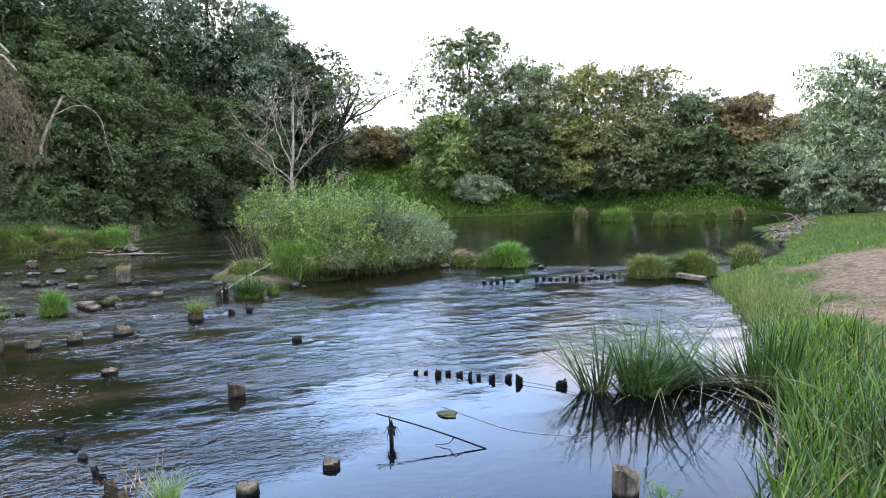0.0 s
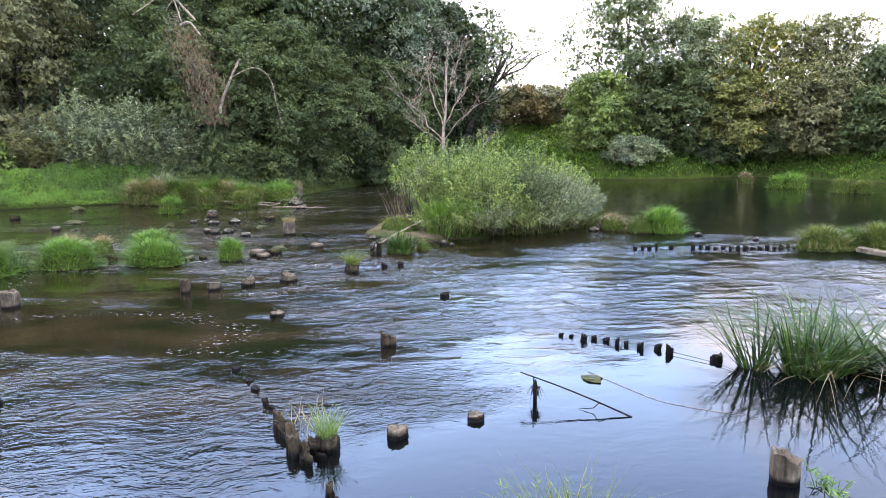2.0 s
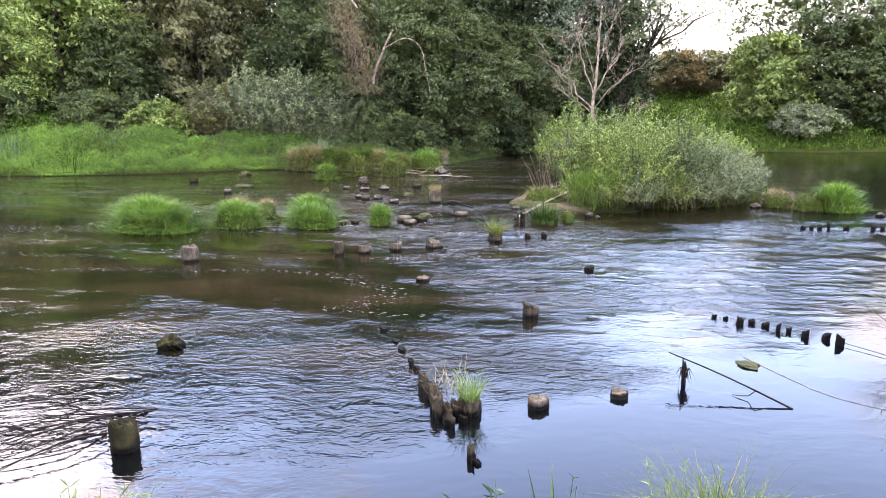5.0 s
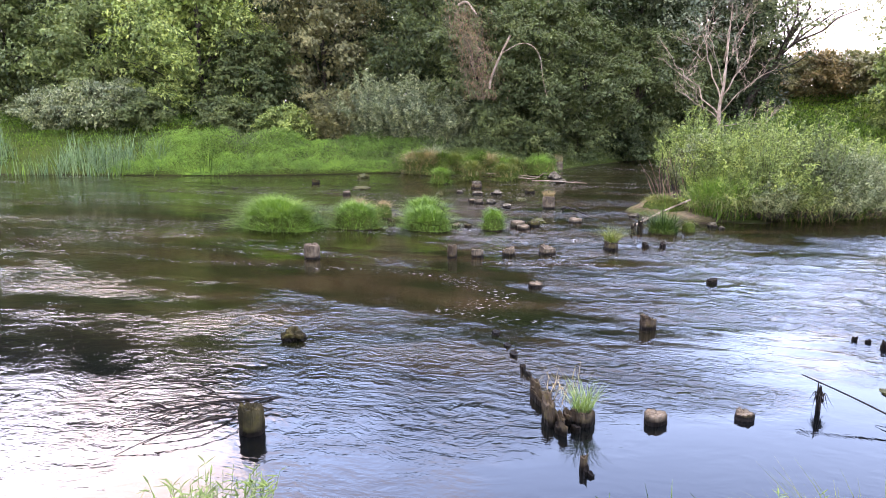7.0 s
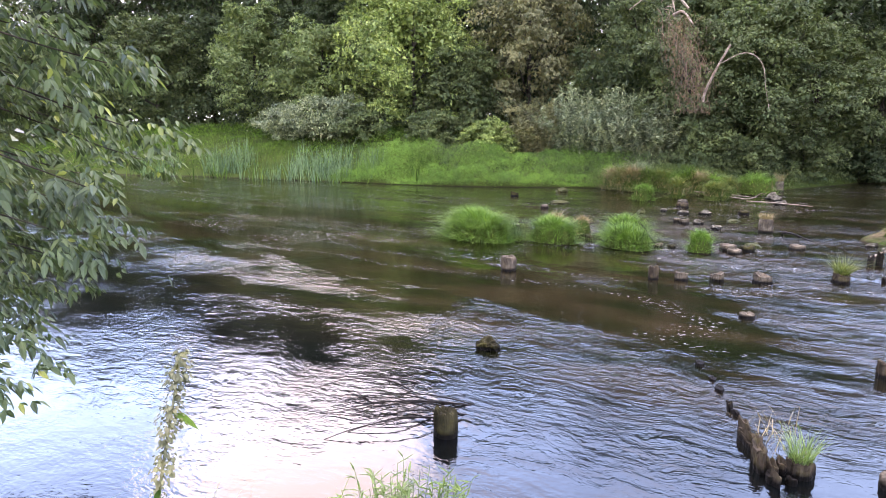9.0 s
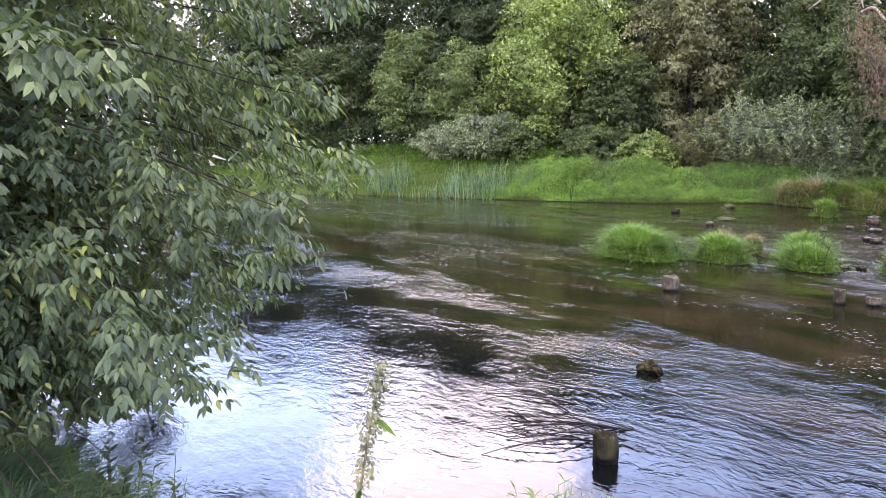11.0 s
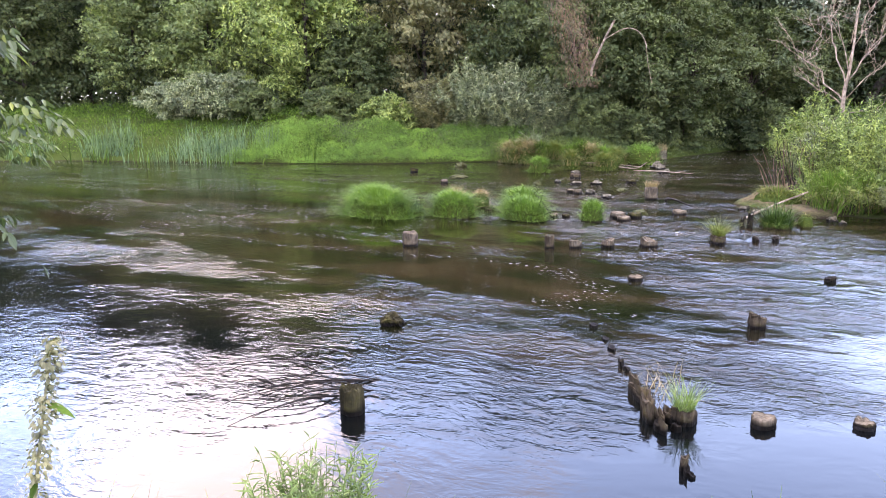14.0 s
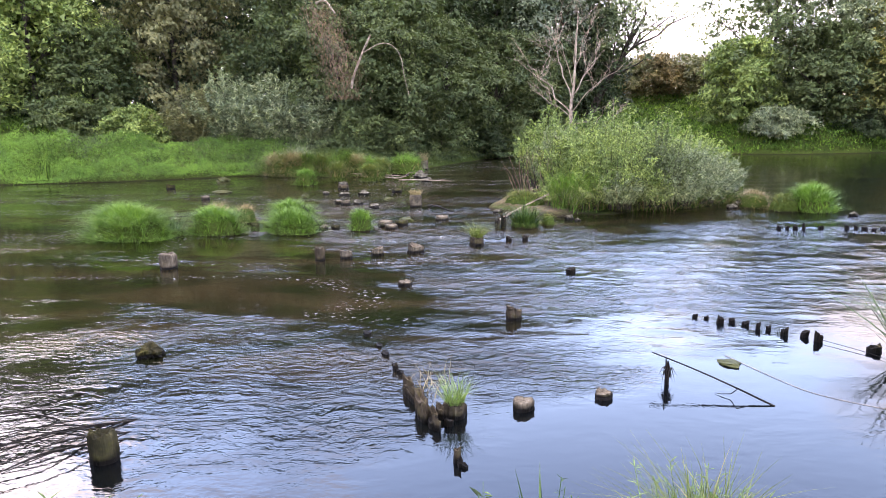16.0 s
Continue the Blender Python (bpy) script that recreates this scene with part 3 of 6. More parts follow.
def build_ground():
    xs = axis((-1500, -150, 150), (-150, -60, 6), (-60, -10, 0.8), (-10, 18, 0.25), (18, 40, 0.6), (40, 160, 6), (160, 1501, 150))
    ys = axis((-1500, -60, 150), (-60, -6, 4), (-6, 24, 0.25), (24, 66, 0.8), (66, 120, 3), (120, 240, 15), (240, 1501, 150))
    x, y, f = grid(xs, ys)
    z = land(x, y)
    me = mesh_of("ground", np.stack([x, y, z], 1), f, GROUND, True)
    d = -inside_depth(x, y, RIVER)
    px, py = (x - 12.5) / 5.1, (y - 15.2) / 5.2
    patch = 1 - step(0.7, 1.0, np.hypot(px - 0.35 * py, py) + 0.25 * fbm(x * 0.8, y * 0.8, 3, 9))
    i = inside_depth(x, y, ISLAND)
    spit = step(-0.3, 0.0, i) * (1 - step(0.7, 1.3, i + 0.25 * vnoise(x, y, 4))) * (1 - step(-5.2, -3.6, x))
    attribute(me, "bare", np.clip(patch + spit, 0, 1))
    tagged(new("ground", me), "grassy river banks with bare trodden earth", "ground", kind="structure")


def ripple_at(x, y):
    """How restless the water is: a calm pool by the near bank, a smooth brown run upstream, riffles beyond."""
    across = ((x + 1.9) * 0.90 - (y - 5.4) * 0.42)
    calm = step(-0.5, 0.9, across + 0.25 * vnoise(x * 0.8, y * 0.8, 2)) * (1 - step(10.5, 13.5, y))
    wob = 0.7 * fbm(x * 0.35, y * 0.8, 2, 6)
    low = np.interp(x, [-24, -20, -15.8, -10, -6.7, -4], [4.6, 5.6, 6.8, 6.0, 6.5, 6.6])
    top = np.interp(x, [-20, -14, -8.4, -4.5], [17, 14.5, 12.8, 9.8])
    run = step(-0.3, 0.5, y - low + 0.5 * wob) * (1 - step(-0.8, 0.6, y - top + wob)) * (1 - step(-5.0, -3.4, x + wob)) * step(-40, -28, x)
    lanes = step(0.25, 0.6, fbm(x * 0.16 + 0.06 * y, y * 0.75 - 0.1 * x, 3, 23))
    weed = 1 - step(0.5, 1.0, np.hypot((x + 4.0) / 1.3, (y - 7.4) / 0.75) + 0.3 * wob)
    beyond = step(21, 25, y) * (0.1 + 0.9 * step(-7, -2, x))
    riffle = step(-17, -14, x) * (1 - step(-5, -3, x)) * step(12.5, 14.5, y) * (1 - step(20, 24, y))
    chute = step(-7, -4.5, x) * (1 - step(0.5, 3.0, x)) * step(10, 11.5, y) * (1 - step(18.5, 20.5, y))
    smooth = np.clip(np.maximum(run * (0.90 - 0.62 * lanes), 0.6 * weed), 0, 1)
    near = 0.27 + 0.10 * (1 - step(-7.5, -5, x)) + 0.60 * step(4.4, 7.2, y - 0.25 * np.minimum(x + 8, 0))
    return np.clip((1 + 0.45 * riffle + 0.25 * chute) * near * (1 - smooth) - 0.93 * calm - 0.6 * beyond, 0.05, 1.6)


def build_water():
    xs = axis((-160, -40, 4), (-40, -20, 0.4), (-20, -10, 0.13), (-10, 4, 0.068), (4, 8, 0.13), (8, 40, 0.5), (40, 100, 5))
    ys = axis((-60, -2, 2), (-2, 1.5, 0.3), (1.5, 3.5, 0.1), (3.5, 15, 0.068), (15, 21, 0.12), (21, 62, 0.4), (62, 80, 3))
    x, y, f = grid(xs, ys)
    keep = inside_depth(x, y, RIVER) > -3.0
    f = f[keep[f].any(1)]
    a = ripple_at(x, y)
    u, v = x * 0.94 + y * 0.34, -x * 0.34 + y * 0.94
    bend = 0.35 * vnoise(u * 0.6, v * 0.6, 17)
    crest = 1 - np.abs(vnoise(u * 3.4 + bend, v * 5.0 + 2 * bend, 2))
    chop = 1 - np.abs(vnoise(u * 1.7 + 7 + bend, v * 3.2 - bend, 5))
    swell = 1 - np.abs(vnoise(u * 0.9 + 3 - bend, v * 2.0 + bend, 12))
    w = 0.0060 * crest ** 2 + step(6, 10, y) * (0.028 * chop ** 2 + 0.018 * swell ** 2) + 0.003 * vnoise(u * 5.2 + 4, v * 6.5, 4) + 0.003 * vnoise(u * 0.7, v * 1.2, 7) - 0.009 - 0.023 * step(6, 10, y)
    gust = np.clip(0.80 + 0.70 * fbm(u * 0.55, v * 1.3, 4, 41), 0.25, 1.5)
    z = 0.9 * w * a * (0.2 + 0.8 * gust)
    me = mesh_of("water", np.stack([x, y, z], 1), f, WATER, True)
    attribute(me, "ripple", 0.02 + 0.68 * a * gust * (1 - 0.12 * step(9, 15, y)))
    attribute(me, "shallow", (1 - step(-5.0, 0.5, x + 0.25 * (10 - y))) * (0.1 + 0.9 * step(4.0, 6.5, y - 0.1 * (x + 5))))
    line = np.abs(fbm(u * 0.22, v * 0.8, 2, 31))
    attribute(me, "foam", (1 - step(0.0, 0.4, line)) * (1 - step(-6, -2, x)) * step(5, 8, y))
    tagged(new("water", me), "rippled brown river water mirroring the sky", "water", kind="structure")


build_ground()
build_water()


def ground_z(x, y):
    return float(land(np.array([x]), np.array([y]))[0])


# ---- trees ----
def plant_woods():
    dark = "tall dark green riverside tree"
    wood = "trees of the left bank"
    # back rows of the left bank
    for x, y, h, r, m in ((-15.6, 60, 17.0, 3.9, LEAF_WILLOW), (-18.5, 54, 20, 6.0, LEAF_WILLOW), (-25, 49, 21, 7, LEAF_DARK), (-33, 46, 21, 7, LEAF_DARK),
                          (-42, 42, 20, 7, LEAF_DARK), (-51, 36, 20, 7, LEAF_DARK), (-60, 31, 21, 7, LEAF_DARK), (-70, 25, 22, 7, LEAF_DARK),
                          (-80, 16, 22, 7, LEAF_DARK), (-90, 6, 17, 7, LEAF_MAPLE), (-48, 50, 23, 8, LEAF_DARK), (-30, 58, 23, 8, LEAF_WILLOW)):
        tree(x, y, ground_z(x, y), h, r, m, dark if m is LEAF_DARK else "tall grey-green willow behind the bank", 17000, 0.26 if x > -50 else 0.38, base=0.6, lobes=34, stem=0.32, tight=0.40, group=wood)
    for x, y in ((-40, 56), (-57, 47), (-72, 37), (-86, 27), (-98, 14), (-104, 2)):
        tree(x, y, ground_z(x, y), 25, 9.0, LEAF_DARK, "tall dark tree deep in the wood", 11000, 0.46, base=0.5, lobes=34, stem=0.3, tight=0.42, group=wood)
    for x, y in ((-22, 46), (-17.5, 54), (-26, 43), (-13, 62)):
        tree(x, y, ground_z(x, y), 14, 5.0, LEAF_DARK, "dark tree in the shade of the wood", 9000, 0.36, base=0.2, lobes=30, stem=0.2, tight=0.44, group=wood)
    # the green wall at the water
    for x, y, h, r in ((-21.8, 35, 8.6, 3.4), (-18.9, 37.8, 9.6, 3.5), (-18.0, 42.5, 9.0, 3.6), (-16.2, 47.5, 9.4, 3.6), (-14.2, 53.0, 8.4, 3.0), (-27.5, 38.5, 10.5, 4.2), (-23.5, 41.5, 12.0, 4.0)):
        tree(x, y, ground_z(x, y), h, r, LEAF_MAPLE, "dense box elder leaning over the water", 24000, 0.175, base=0.1, lobes=26, stem=0.18, tight=0.36, group=wood)
    tree(-12.4, 60, ground_z(-12.4, 60), 11.0, 4.6, LEAF_DARK_HAZY, "open sparse tree with spreading limbs", 6500, 0.15, base=5.5, lobes=16, stem=0.34, tight=0.22, lean=(6.0, 0), group=wood)
    for x, y, h, r, m, lab in ((-41, 29.5, 11.6, 5.6, LEAF_LIGHT, "light green maple at the meadow's edge"), (-35.5, 36, 14, 4.6, LEAF_BROWN, "brownish grey drooping willow"),
                               (-46.0, 31.5, 13.0, 4.8, LEAF_LIGHT, "light green maple at the meadow's edge"), (-48.5, 26, 9.0, 4.6, LEAF_MID, "green young tree at the meadow's edge"), (-56, 23.5, 11, 4.2, LEAF_MID, "green tree at the meadow's edge"),
                               (-37.5, 31, 6.5, 3.0, LEAF_MAPLE, "green bushy young tree"), (-52, 28, 13, 4.2, LEAF_DARK, dark), (-65, 18, 11, 4.5, LEAF_MAPLE, "green tree at the meadow's edge"), (-74, 9, 11, 5, LEAF_MAPLE, "green tree at the meadow's edge")):
        tree(x, y, ground_z(x, y), h, r, m, lab, 20000, 0.205, base=0.5, lobes=24, stem=0.18, group=wood, hang=1.1 if m is LEAF_BROWN else 0.6)
    # far bank
    far = "trees of the far bank"
    for x, y, h, r, m, lab in ((2.6, 63, 15.4, 5.4, LEAF_DARK_HAZY, "dark green alder on the far bank"), (8.4, 64, 12.6, 4.5, LEAF_GREY, "thin grey-green tree on the far bank"),
                               (13.6, 65, 12.6, 6.0, LEAF_OLIVE, "yellowing maple on the far bank"), (19.0, 64, 12.2, 5.8, LEAF_BROWN, "brownish willow on the far bank"),
                               (22.8, 62, 9.4, 4.5, LEAF_DARK_HAZY, "dark green tree on the far bank"), (26.4, 59, 8.8, 4.0, LEAF_RUST, "rusty autumn tree on the far bank"),
                               (30, 60, 7.2, 3.8, LEAF_BROWN, "brownish tree on the far bank"), (0.3, 60, 7.4, 3.3, LEAF_LIGHT, "light green young tree on the far bank"),
                               (6, 61, 8.2, 3.8, LEAF_MAPLE, "green bushy tree on the far bank"), (11, 61.5, 7.6, 3.8, LEAF_OLIVE, "olive bushy tree on the far bank"),
                               (17, 60.5, 6.8, 3.8, LEAF_BROWN, "brownish bushy tree on the far bank"), (21.5, 57, 5.6, 3.2, LEAF_MAPLE, "green bushy tree on the far bank"), (26, 54.5, 4.8, 3.0, LEAF_DARK_HAZY, "dark green bush on the far bank"),
                               (36, 62, 9, 5.0, LEAF_MAPLE, "green tree on the far bank"), (42, 66, 10, 5.0, LEAF_DARK_HAZY, "dark green tree on the far bank")):
        tree(x, y, ground_z(x, y), h, r, m, lab, 14000, 0.26, base=0.2, lobes=28, stem=0.2, group=far)
    # right bank willows
    for x, y, h, r in ((24.5, 40, 9.8, 4.2), (29, 40, 9.6, 3.8), (33.5, 40, 9, 3.8), (38, 38, 9, 4.0), (25.5, 36, 4.2, 2.4), (30, 34.5, 4.5, 2.6), (21.6, 38, 3.2, 1.7)):
        tree(x, y, ground_z(x, y), h, r, LEAF_GREY, "silvery grey willow on the gravel bank", 12000, 0.22, base=0.2, lobes=22, stem=0.16, aspect=0.35, group="willows of the right bank", hang=0.9)


def near_bank_trees():
    for x, y, h, r in ((-10.4, -2.4, 6.5, 2.7), (-13.4, -4.4, 8.0, 3.0), (-17, -9, 9, 3.2), (-23, -11.5, 9, 3.4)):
        tree(x, y, ground_z(x, y), h, r, LEAF_NEAR, "leafy box elder further along the near bank", 11000, 0.2, base=0.2, lobes=24, stem=0.14, group="trees of the near bank")


def hedge_on_hill():
    for x, y, h, r, m in ((-15, 74, 5.6, 4.5, LEAF_RUST), (-11, 75, 5.0, 4.2, LEAF_BROWN), (-7.5, 76, 5.0, 4.0, LEAF_RUST), (-4.0, 76, 4.9, 4.0, LEAF_BROWN), (-0.5, 75, 5.2, 4.0, LEAF_BROWN), (3.0, 73, 5.8, 4.2, LEAF_DARK_HAZY), (-20, 77, 7, 5, LEAF_DARK)):
        tree(x, y, ground_z(x, y) - 0.3, h, r, m, "brownish hedge bush on the rise behind the meadow", 8000, 0.26, base=0.0, lobes=22, stem=0.1, category="bush", name="hedge_bush", group="hedge on the rise")


def bushes():
    for x, y, h, r, m, lf, lab in ((-31.5, 28.6, 2.3, 1.7, LEAF_LIGHT, 0.16, "vine-covered round bush on the bank"), (-43.5, 24.0, 3.1, 3.1, LEAF_GREY, 0.18, "low grey-green bush in the meadow"), (-47.5, 22.3, 2.4, 2.4, LEAF_GREY, 0.18, "low grey-green bush in the meadow"), (-36.0, 27.6, 2.0, 2.0, LEAF_MAPLE, 0.17, "low green bush in the meadow"), (-40.5, 24.8, 2.2, 2.2, LEAF_MAPLE, 0.18, "low green bush in the meadow"),
                                   (-20.3, 34.2, 2.6, 1.8, LEAF_MAPLE, 0.15, "low green bush at the waterline"), (-18.2, 35.2, 2.0, 1.4, LEAF_MAPLE, 0.15, "low green bush at the waterline"), (-17.4, 40, 2.4, 1.6, LEAF_MAPLE, 0.15, "low green bush at the waterline"),
                                   (-16.2, 45, 2.2, 1.5, LEAF_DARK, 0.15, "low dark bush at the waterline"), (3.0, 57, 2.2, 2.2, LEAF_GREY, 0.2, "grey-green bush on the far bank"), (14.5, 61.5, 2.6, 2.2, LEAF_MAPLE, 0.2, "green bush on the far bank"),
                                   (9.5, 60, 2.2, 2.0, LEAF_DARK, 0.2, "dark bush on the far bank")):
        tree(x, y, ground_z(x, y), h, r, m, lab, 9000, lf * 0.98, base=0.0, lobes=16, stem=0.06, tight=0.4, category="bush", name="bush", aspect=0.4 if m is LEAF_GREY else 0.55, group="bushes on the banks")


plant_woods()
near_bank_trees()
hedge_on_hill()
bushes()


# ---- timber in the river ----
def ring_rows(rng, r, zs, taper, ridges, sides=18, jag=None, squash=1.0):
    """Rings of a rough post. jag: heights added to the top ring."""
    a = np.arange(sides) * 2 * math.pi / sides
    groove = 1 + ridges * rng.normal(0, 1, sides)
    lump = 1 + 0.07 * np.sin(2 * a + rng.uniform(0, 6)) + 0.05 * np.sin(3 * a + rng.uniform(0, 6))
    rows = []
    n = len(zs)
    for k, z in enumerate(zs):
        s = k / (n - 1)
        rad = r * lump * (1 + (groove - 1) * (0.5 + 0.5 * s)) * (1 + taper * (1 - s)) * (1 + 0.03 * rng.normal(0, 1, sides))
        zz = z + (0 if jag is None else jag * s ** 3)
        rows.append(np.stack([rad * np.cos(a), rad * np.sin(a) * squash, np.zeros(sides) + zz], 1))
    return rows


def skin(rows):
    sides = len(rows[0])
    v = np.concatenate(rows)
    f = []
    for i in range(len(rows) - 1):
        for j in range(sides):
            k = (j + 1) % sides
            f.append((i * sides + j, i * sides + k, (i + 1) * sides + k, (i + 1) * sides + j))
    return v, np.array(f)


PILE_COUNT = [0]


def pile(x, y, r, h, label, kind="flat", mat=None, lean=(0, 0), grass=None, group="old piles in the river", name="wooden_pile", squash=1.0, turn=0):
    """A pile of an old weir: rough body, worn or broken top, maybe a tuft of grass on it."""
    PILE_COUNT[0] += 1
    rng = np.random.default_rng(900 + PILE_COUNT[0])
    sides = 26 if r > 0.07 else 12
    mat = mat or PILE
    ob = empty(name, x, y, 0, label, "stump" if r > 0.07 else "stake", group, turn)
    jag = None
    if kind == "broken":
        jag = h * 0.55 * (rng.uniform(-0.6, 0.5, sides) + 0.5 * np.sin(np.arange(sides) * 2 * math.pi / sides + rng.uniform(0, 6)))
        if r > 0.07:
            jag = 0.75 * (0.5 * jag + 0.25 * (np.roll(jag, 1) + np.roll(jag, -1)))
    elif kind == "worn":
        jag = 0.010 * rng.normal(0, 1, sides)
    elif kind == "flat":
        jag = h * 0.05 * rng.normal(0, 1, sides)
    zs = np.array([-0.4, -0.05, 0.02, h * 0.3, h * 0.6, h * 0.84, h * 0.95, h])
    rows = ring_rows(rng, r, zs, 0.05 if kind != "worn" else 0.08, 0.085 if kind == "broken" else 0.05, sides, jag, squash)
    if kind != "broken":
        rows[-2][:, :2] *= 0.97
        rows[-1][:, :2] *= 0.91
    shear = np.array([lean[0], lean[1]])
    for row in rows:
        row[:, :2] += shear * np.maximum(row[:, 2:3], 0)
    v, f = skin(rows)
    child("pile_body", mesh_of("pile_body", v, f, mat, kind != "broken"), ob)
    top = rows[-1]
    c = top.mean(0)
    inner = []
    dish = -0.12 * h if kind != "broken" else -0.25 * h
    for s, dz in ((0.985, -0.004), (0.72, 0.02 * h), (0.42, dish * 0.6), (0.12, dish), (0.01, dish)):
        row = c + (top - c) * s
        row[:, 2] += dz + 0.02 * h * rng.normal(0, 1, sides)
        inner.append(row)
    inner[0][:, 2] = top[:, 2] - 0.002
    v, f = skin(inner)
    child("weathered_top", mesh_of("weathered_top", v, f, (mat if mat is PILE_MOSS else ENDGRAIN) if kind != "broken" else mat), ob, "pale weathered end grain" if kind != "broken" and mat is not PILE_MOSS else "")
    if grass:
        gm, gh, gn, lean_g = grass
        root = disc(rng, gn, r * 0.85, r * 0.85)
        p = np.concatenate([root + c[:2], np.full((gn, 1), h * 0.92)], 1)
        out = np.concatenate([root / r, np.zeros((gn, 1))], 1)
        v, f = blades(rng, p, gh, lean_g, 0.0065, out, 4, 0.8)
        child("grass_tuft", mesh_of("grass_tuft", v, f, gm), ob)
    return ob


def river_piles():
    G = "row of short piles"
    pile(-4.88, 3.70, 0.116, 0.255, "mossy round pile with a notched top", "flat", PILE_MOSS, squash=0.9)
    pile(-1.80, 6.05, 0.106, 0.095, "round worn pile with a pale flat top", "worn", PILE_GREY)
    pile(-1.10, 6.62, 0.088, 0.06, "low worn pile just above the water", "worn", PILE)
    pile(-2.79, 8.93, 0.110, 0.17, "short upright pile with a rough top", "broken", PILE)
    pile(-5.20, 10.2, 0.122, 0.07, "low pile with a pale flat top", "worn", PILE_GREY)
    pile(-7.80, 11.43, 0.095, 0.28, "dark slim upright pile", "flat", PILE, group=G)
    pile(-7.42, 11.84, 0.125, 0.17, "short pile with a pale top", "broken", PILE_GREY, group=G)
    pile(-6.94, 12.36, 0.120, 0.15, "short pile with a pale top", "broken", PILE_GREY, group=G)
    pile(-6.31, 12.94, 0.165, 0.16, "short thick pile with a pale top", "broken", PILE_GREY, group=G)
    pile(-10.3, 9.77, 0.170, 0.29, "thick grey pile sawn flat", "flat", PILE_GREY)
    pile(-2.68, 12.15, 0.085, 0.08, "small dark stub in the riffle", "broken", STAKE)
    pile(1.74, 5.87, 0.115, 0.25, "split pile with a broken fibrous top", "broken", PILE_PALE, squash=0.85)
    pile(0.62, 4.90, 0.150, 0.11, "worn pile close to the bank", "worn", PILE_GREY)
    pile(-5.33, 14.2, 0.160, 0.18, "pile with grass hanging from it", "broken", PILE, grass=(GRASS_MIXED, 0.42, 260, 0.7))
    pile(-9.66, 19.95, 0.200, 0.40, "tall pile with a cap of dry straw", "flat", PILE_GREY, grass=(GRASS_STRAW, 0.22, 420, 0.35))
    pile(-16.4, 35.2, 0.21, 0.52, "thick pile with dry grass at the bank", "flat", PILE_GREY, grass=(GRASS_STRAW, 0.5, 300, 0.3))
    pile(-0.74, 3.66, 0.135, 0.21, "pile by the bank with grass growing on it", "broken", PILE, grass=(GRASS_MIXED, 0.17, 300, 0.6))
    for x, y, h in ((-5.63, 16.57, 0.20), (-5.50, 16.68, 0.27), (-4.75, 14.83, 0.09), (-4.44, 15.12, 0.09)):
        pile(x, y, 0.07, h, "dark thin stake by the spit", "broken", STAKE)
    # low stumps and stubs amid the riffle
    rng = np.random.default_rng(5)
    for x, y, r, h in ((-22.8, 22.2, 0.17, 0.32), (-18.3, 19.5, 0.14, 0.22), (-15.1, 24.2, 0.2, 0.3), (-12.3, 19.8, 0.16, 0.22), (-12.7, 20.0, 0.14, 0.18), (-8.3, 15.6, 0.17, 0.2), (-8.7, 16.0, 0.2, 0.26), (-8.35, 16.3, 0.17, 0.22),
                       (-7.63, 17.46, 0.19, 0.22), (-11.72, 14.23, 0.10, 0.3), (-10.0, 14.91, 0.11, 0.18), (-9.72, 15.08, 0.10, 0.15), (-12.45, 24.0, 0.2, 0.2), (-14.7, 14.3, 0.12, 0.3)):
        pile(x, y, r, h * 0.55, "weathered low stump in the riffle", ("worn", "broken")[rng.integers(0, 2)], (PILE, PILE_GREY, PILE_MOSS)[rng.integers(0, 3)], lean=(rng.uniform(-0.15, 0.15), 0), group="low stumps in the riffle")
    # row of dark stakes across the pool
    for i, (x, y) in enumerate(((-0.37, 9.94), (-0.21, 9.94), (-0.03, 9.77), (0.13, 9.85), (0.30, 9.77), (0.45, 9.65), (0.58, 9.64), (0.77, 9.52), (1.0, 9.52), (1.15, 9.38), (1.73, 9.17))):
        r = (0.032, 0.035, 0.05, 0.038, 0.042, 0.027, 0.03, 0.045, 0.05, 0.05, 0.07)[i]
        h = (0.045, 0.03, 0.08, 0.05, 0.05, 0.085, 0.055, 0.08, 0.065, 0.10, 0.08)[i]
        pile(x, y, r, h, "dark wet stake in a row across the pool", "broken", STAKE, lean=(rng.uniform(-0.1, 0.3), 0), group="stakes across the pool", name="wooden_stake")
    # far weir row
    for i in range(24):
        s = i / 23
        if i in (4, 6, 7):
            continue
        x, y = 1.21 + 4.5 * s, 18.84 + 0.95 * s + 0.12 * math.sin(7 * s)
        pile(x, y, rng.uniform(0.04, 0.07), rng.uniform(0.04, 0.10), "dark stake of the old weir", "broken", PILE_MOSS if i in (15, 16, 17) else STAKE, lean=(rng.uniform(-0.15, 0.15), 0), group="stakes of the old weir", name="wooden_stake")
    # rotten plank wall running towards the bank
    W = "rotten plank wall"
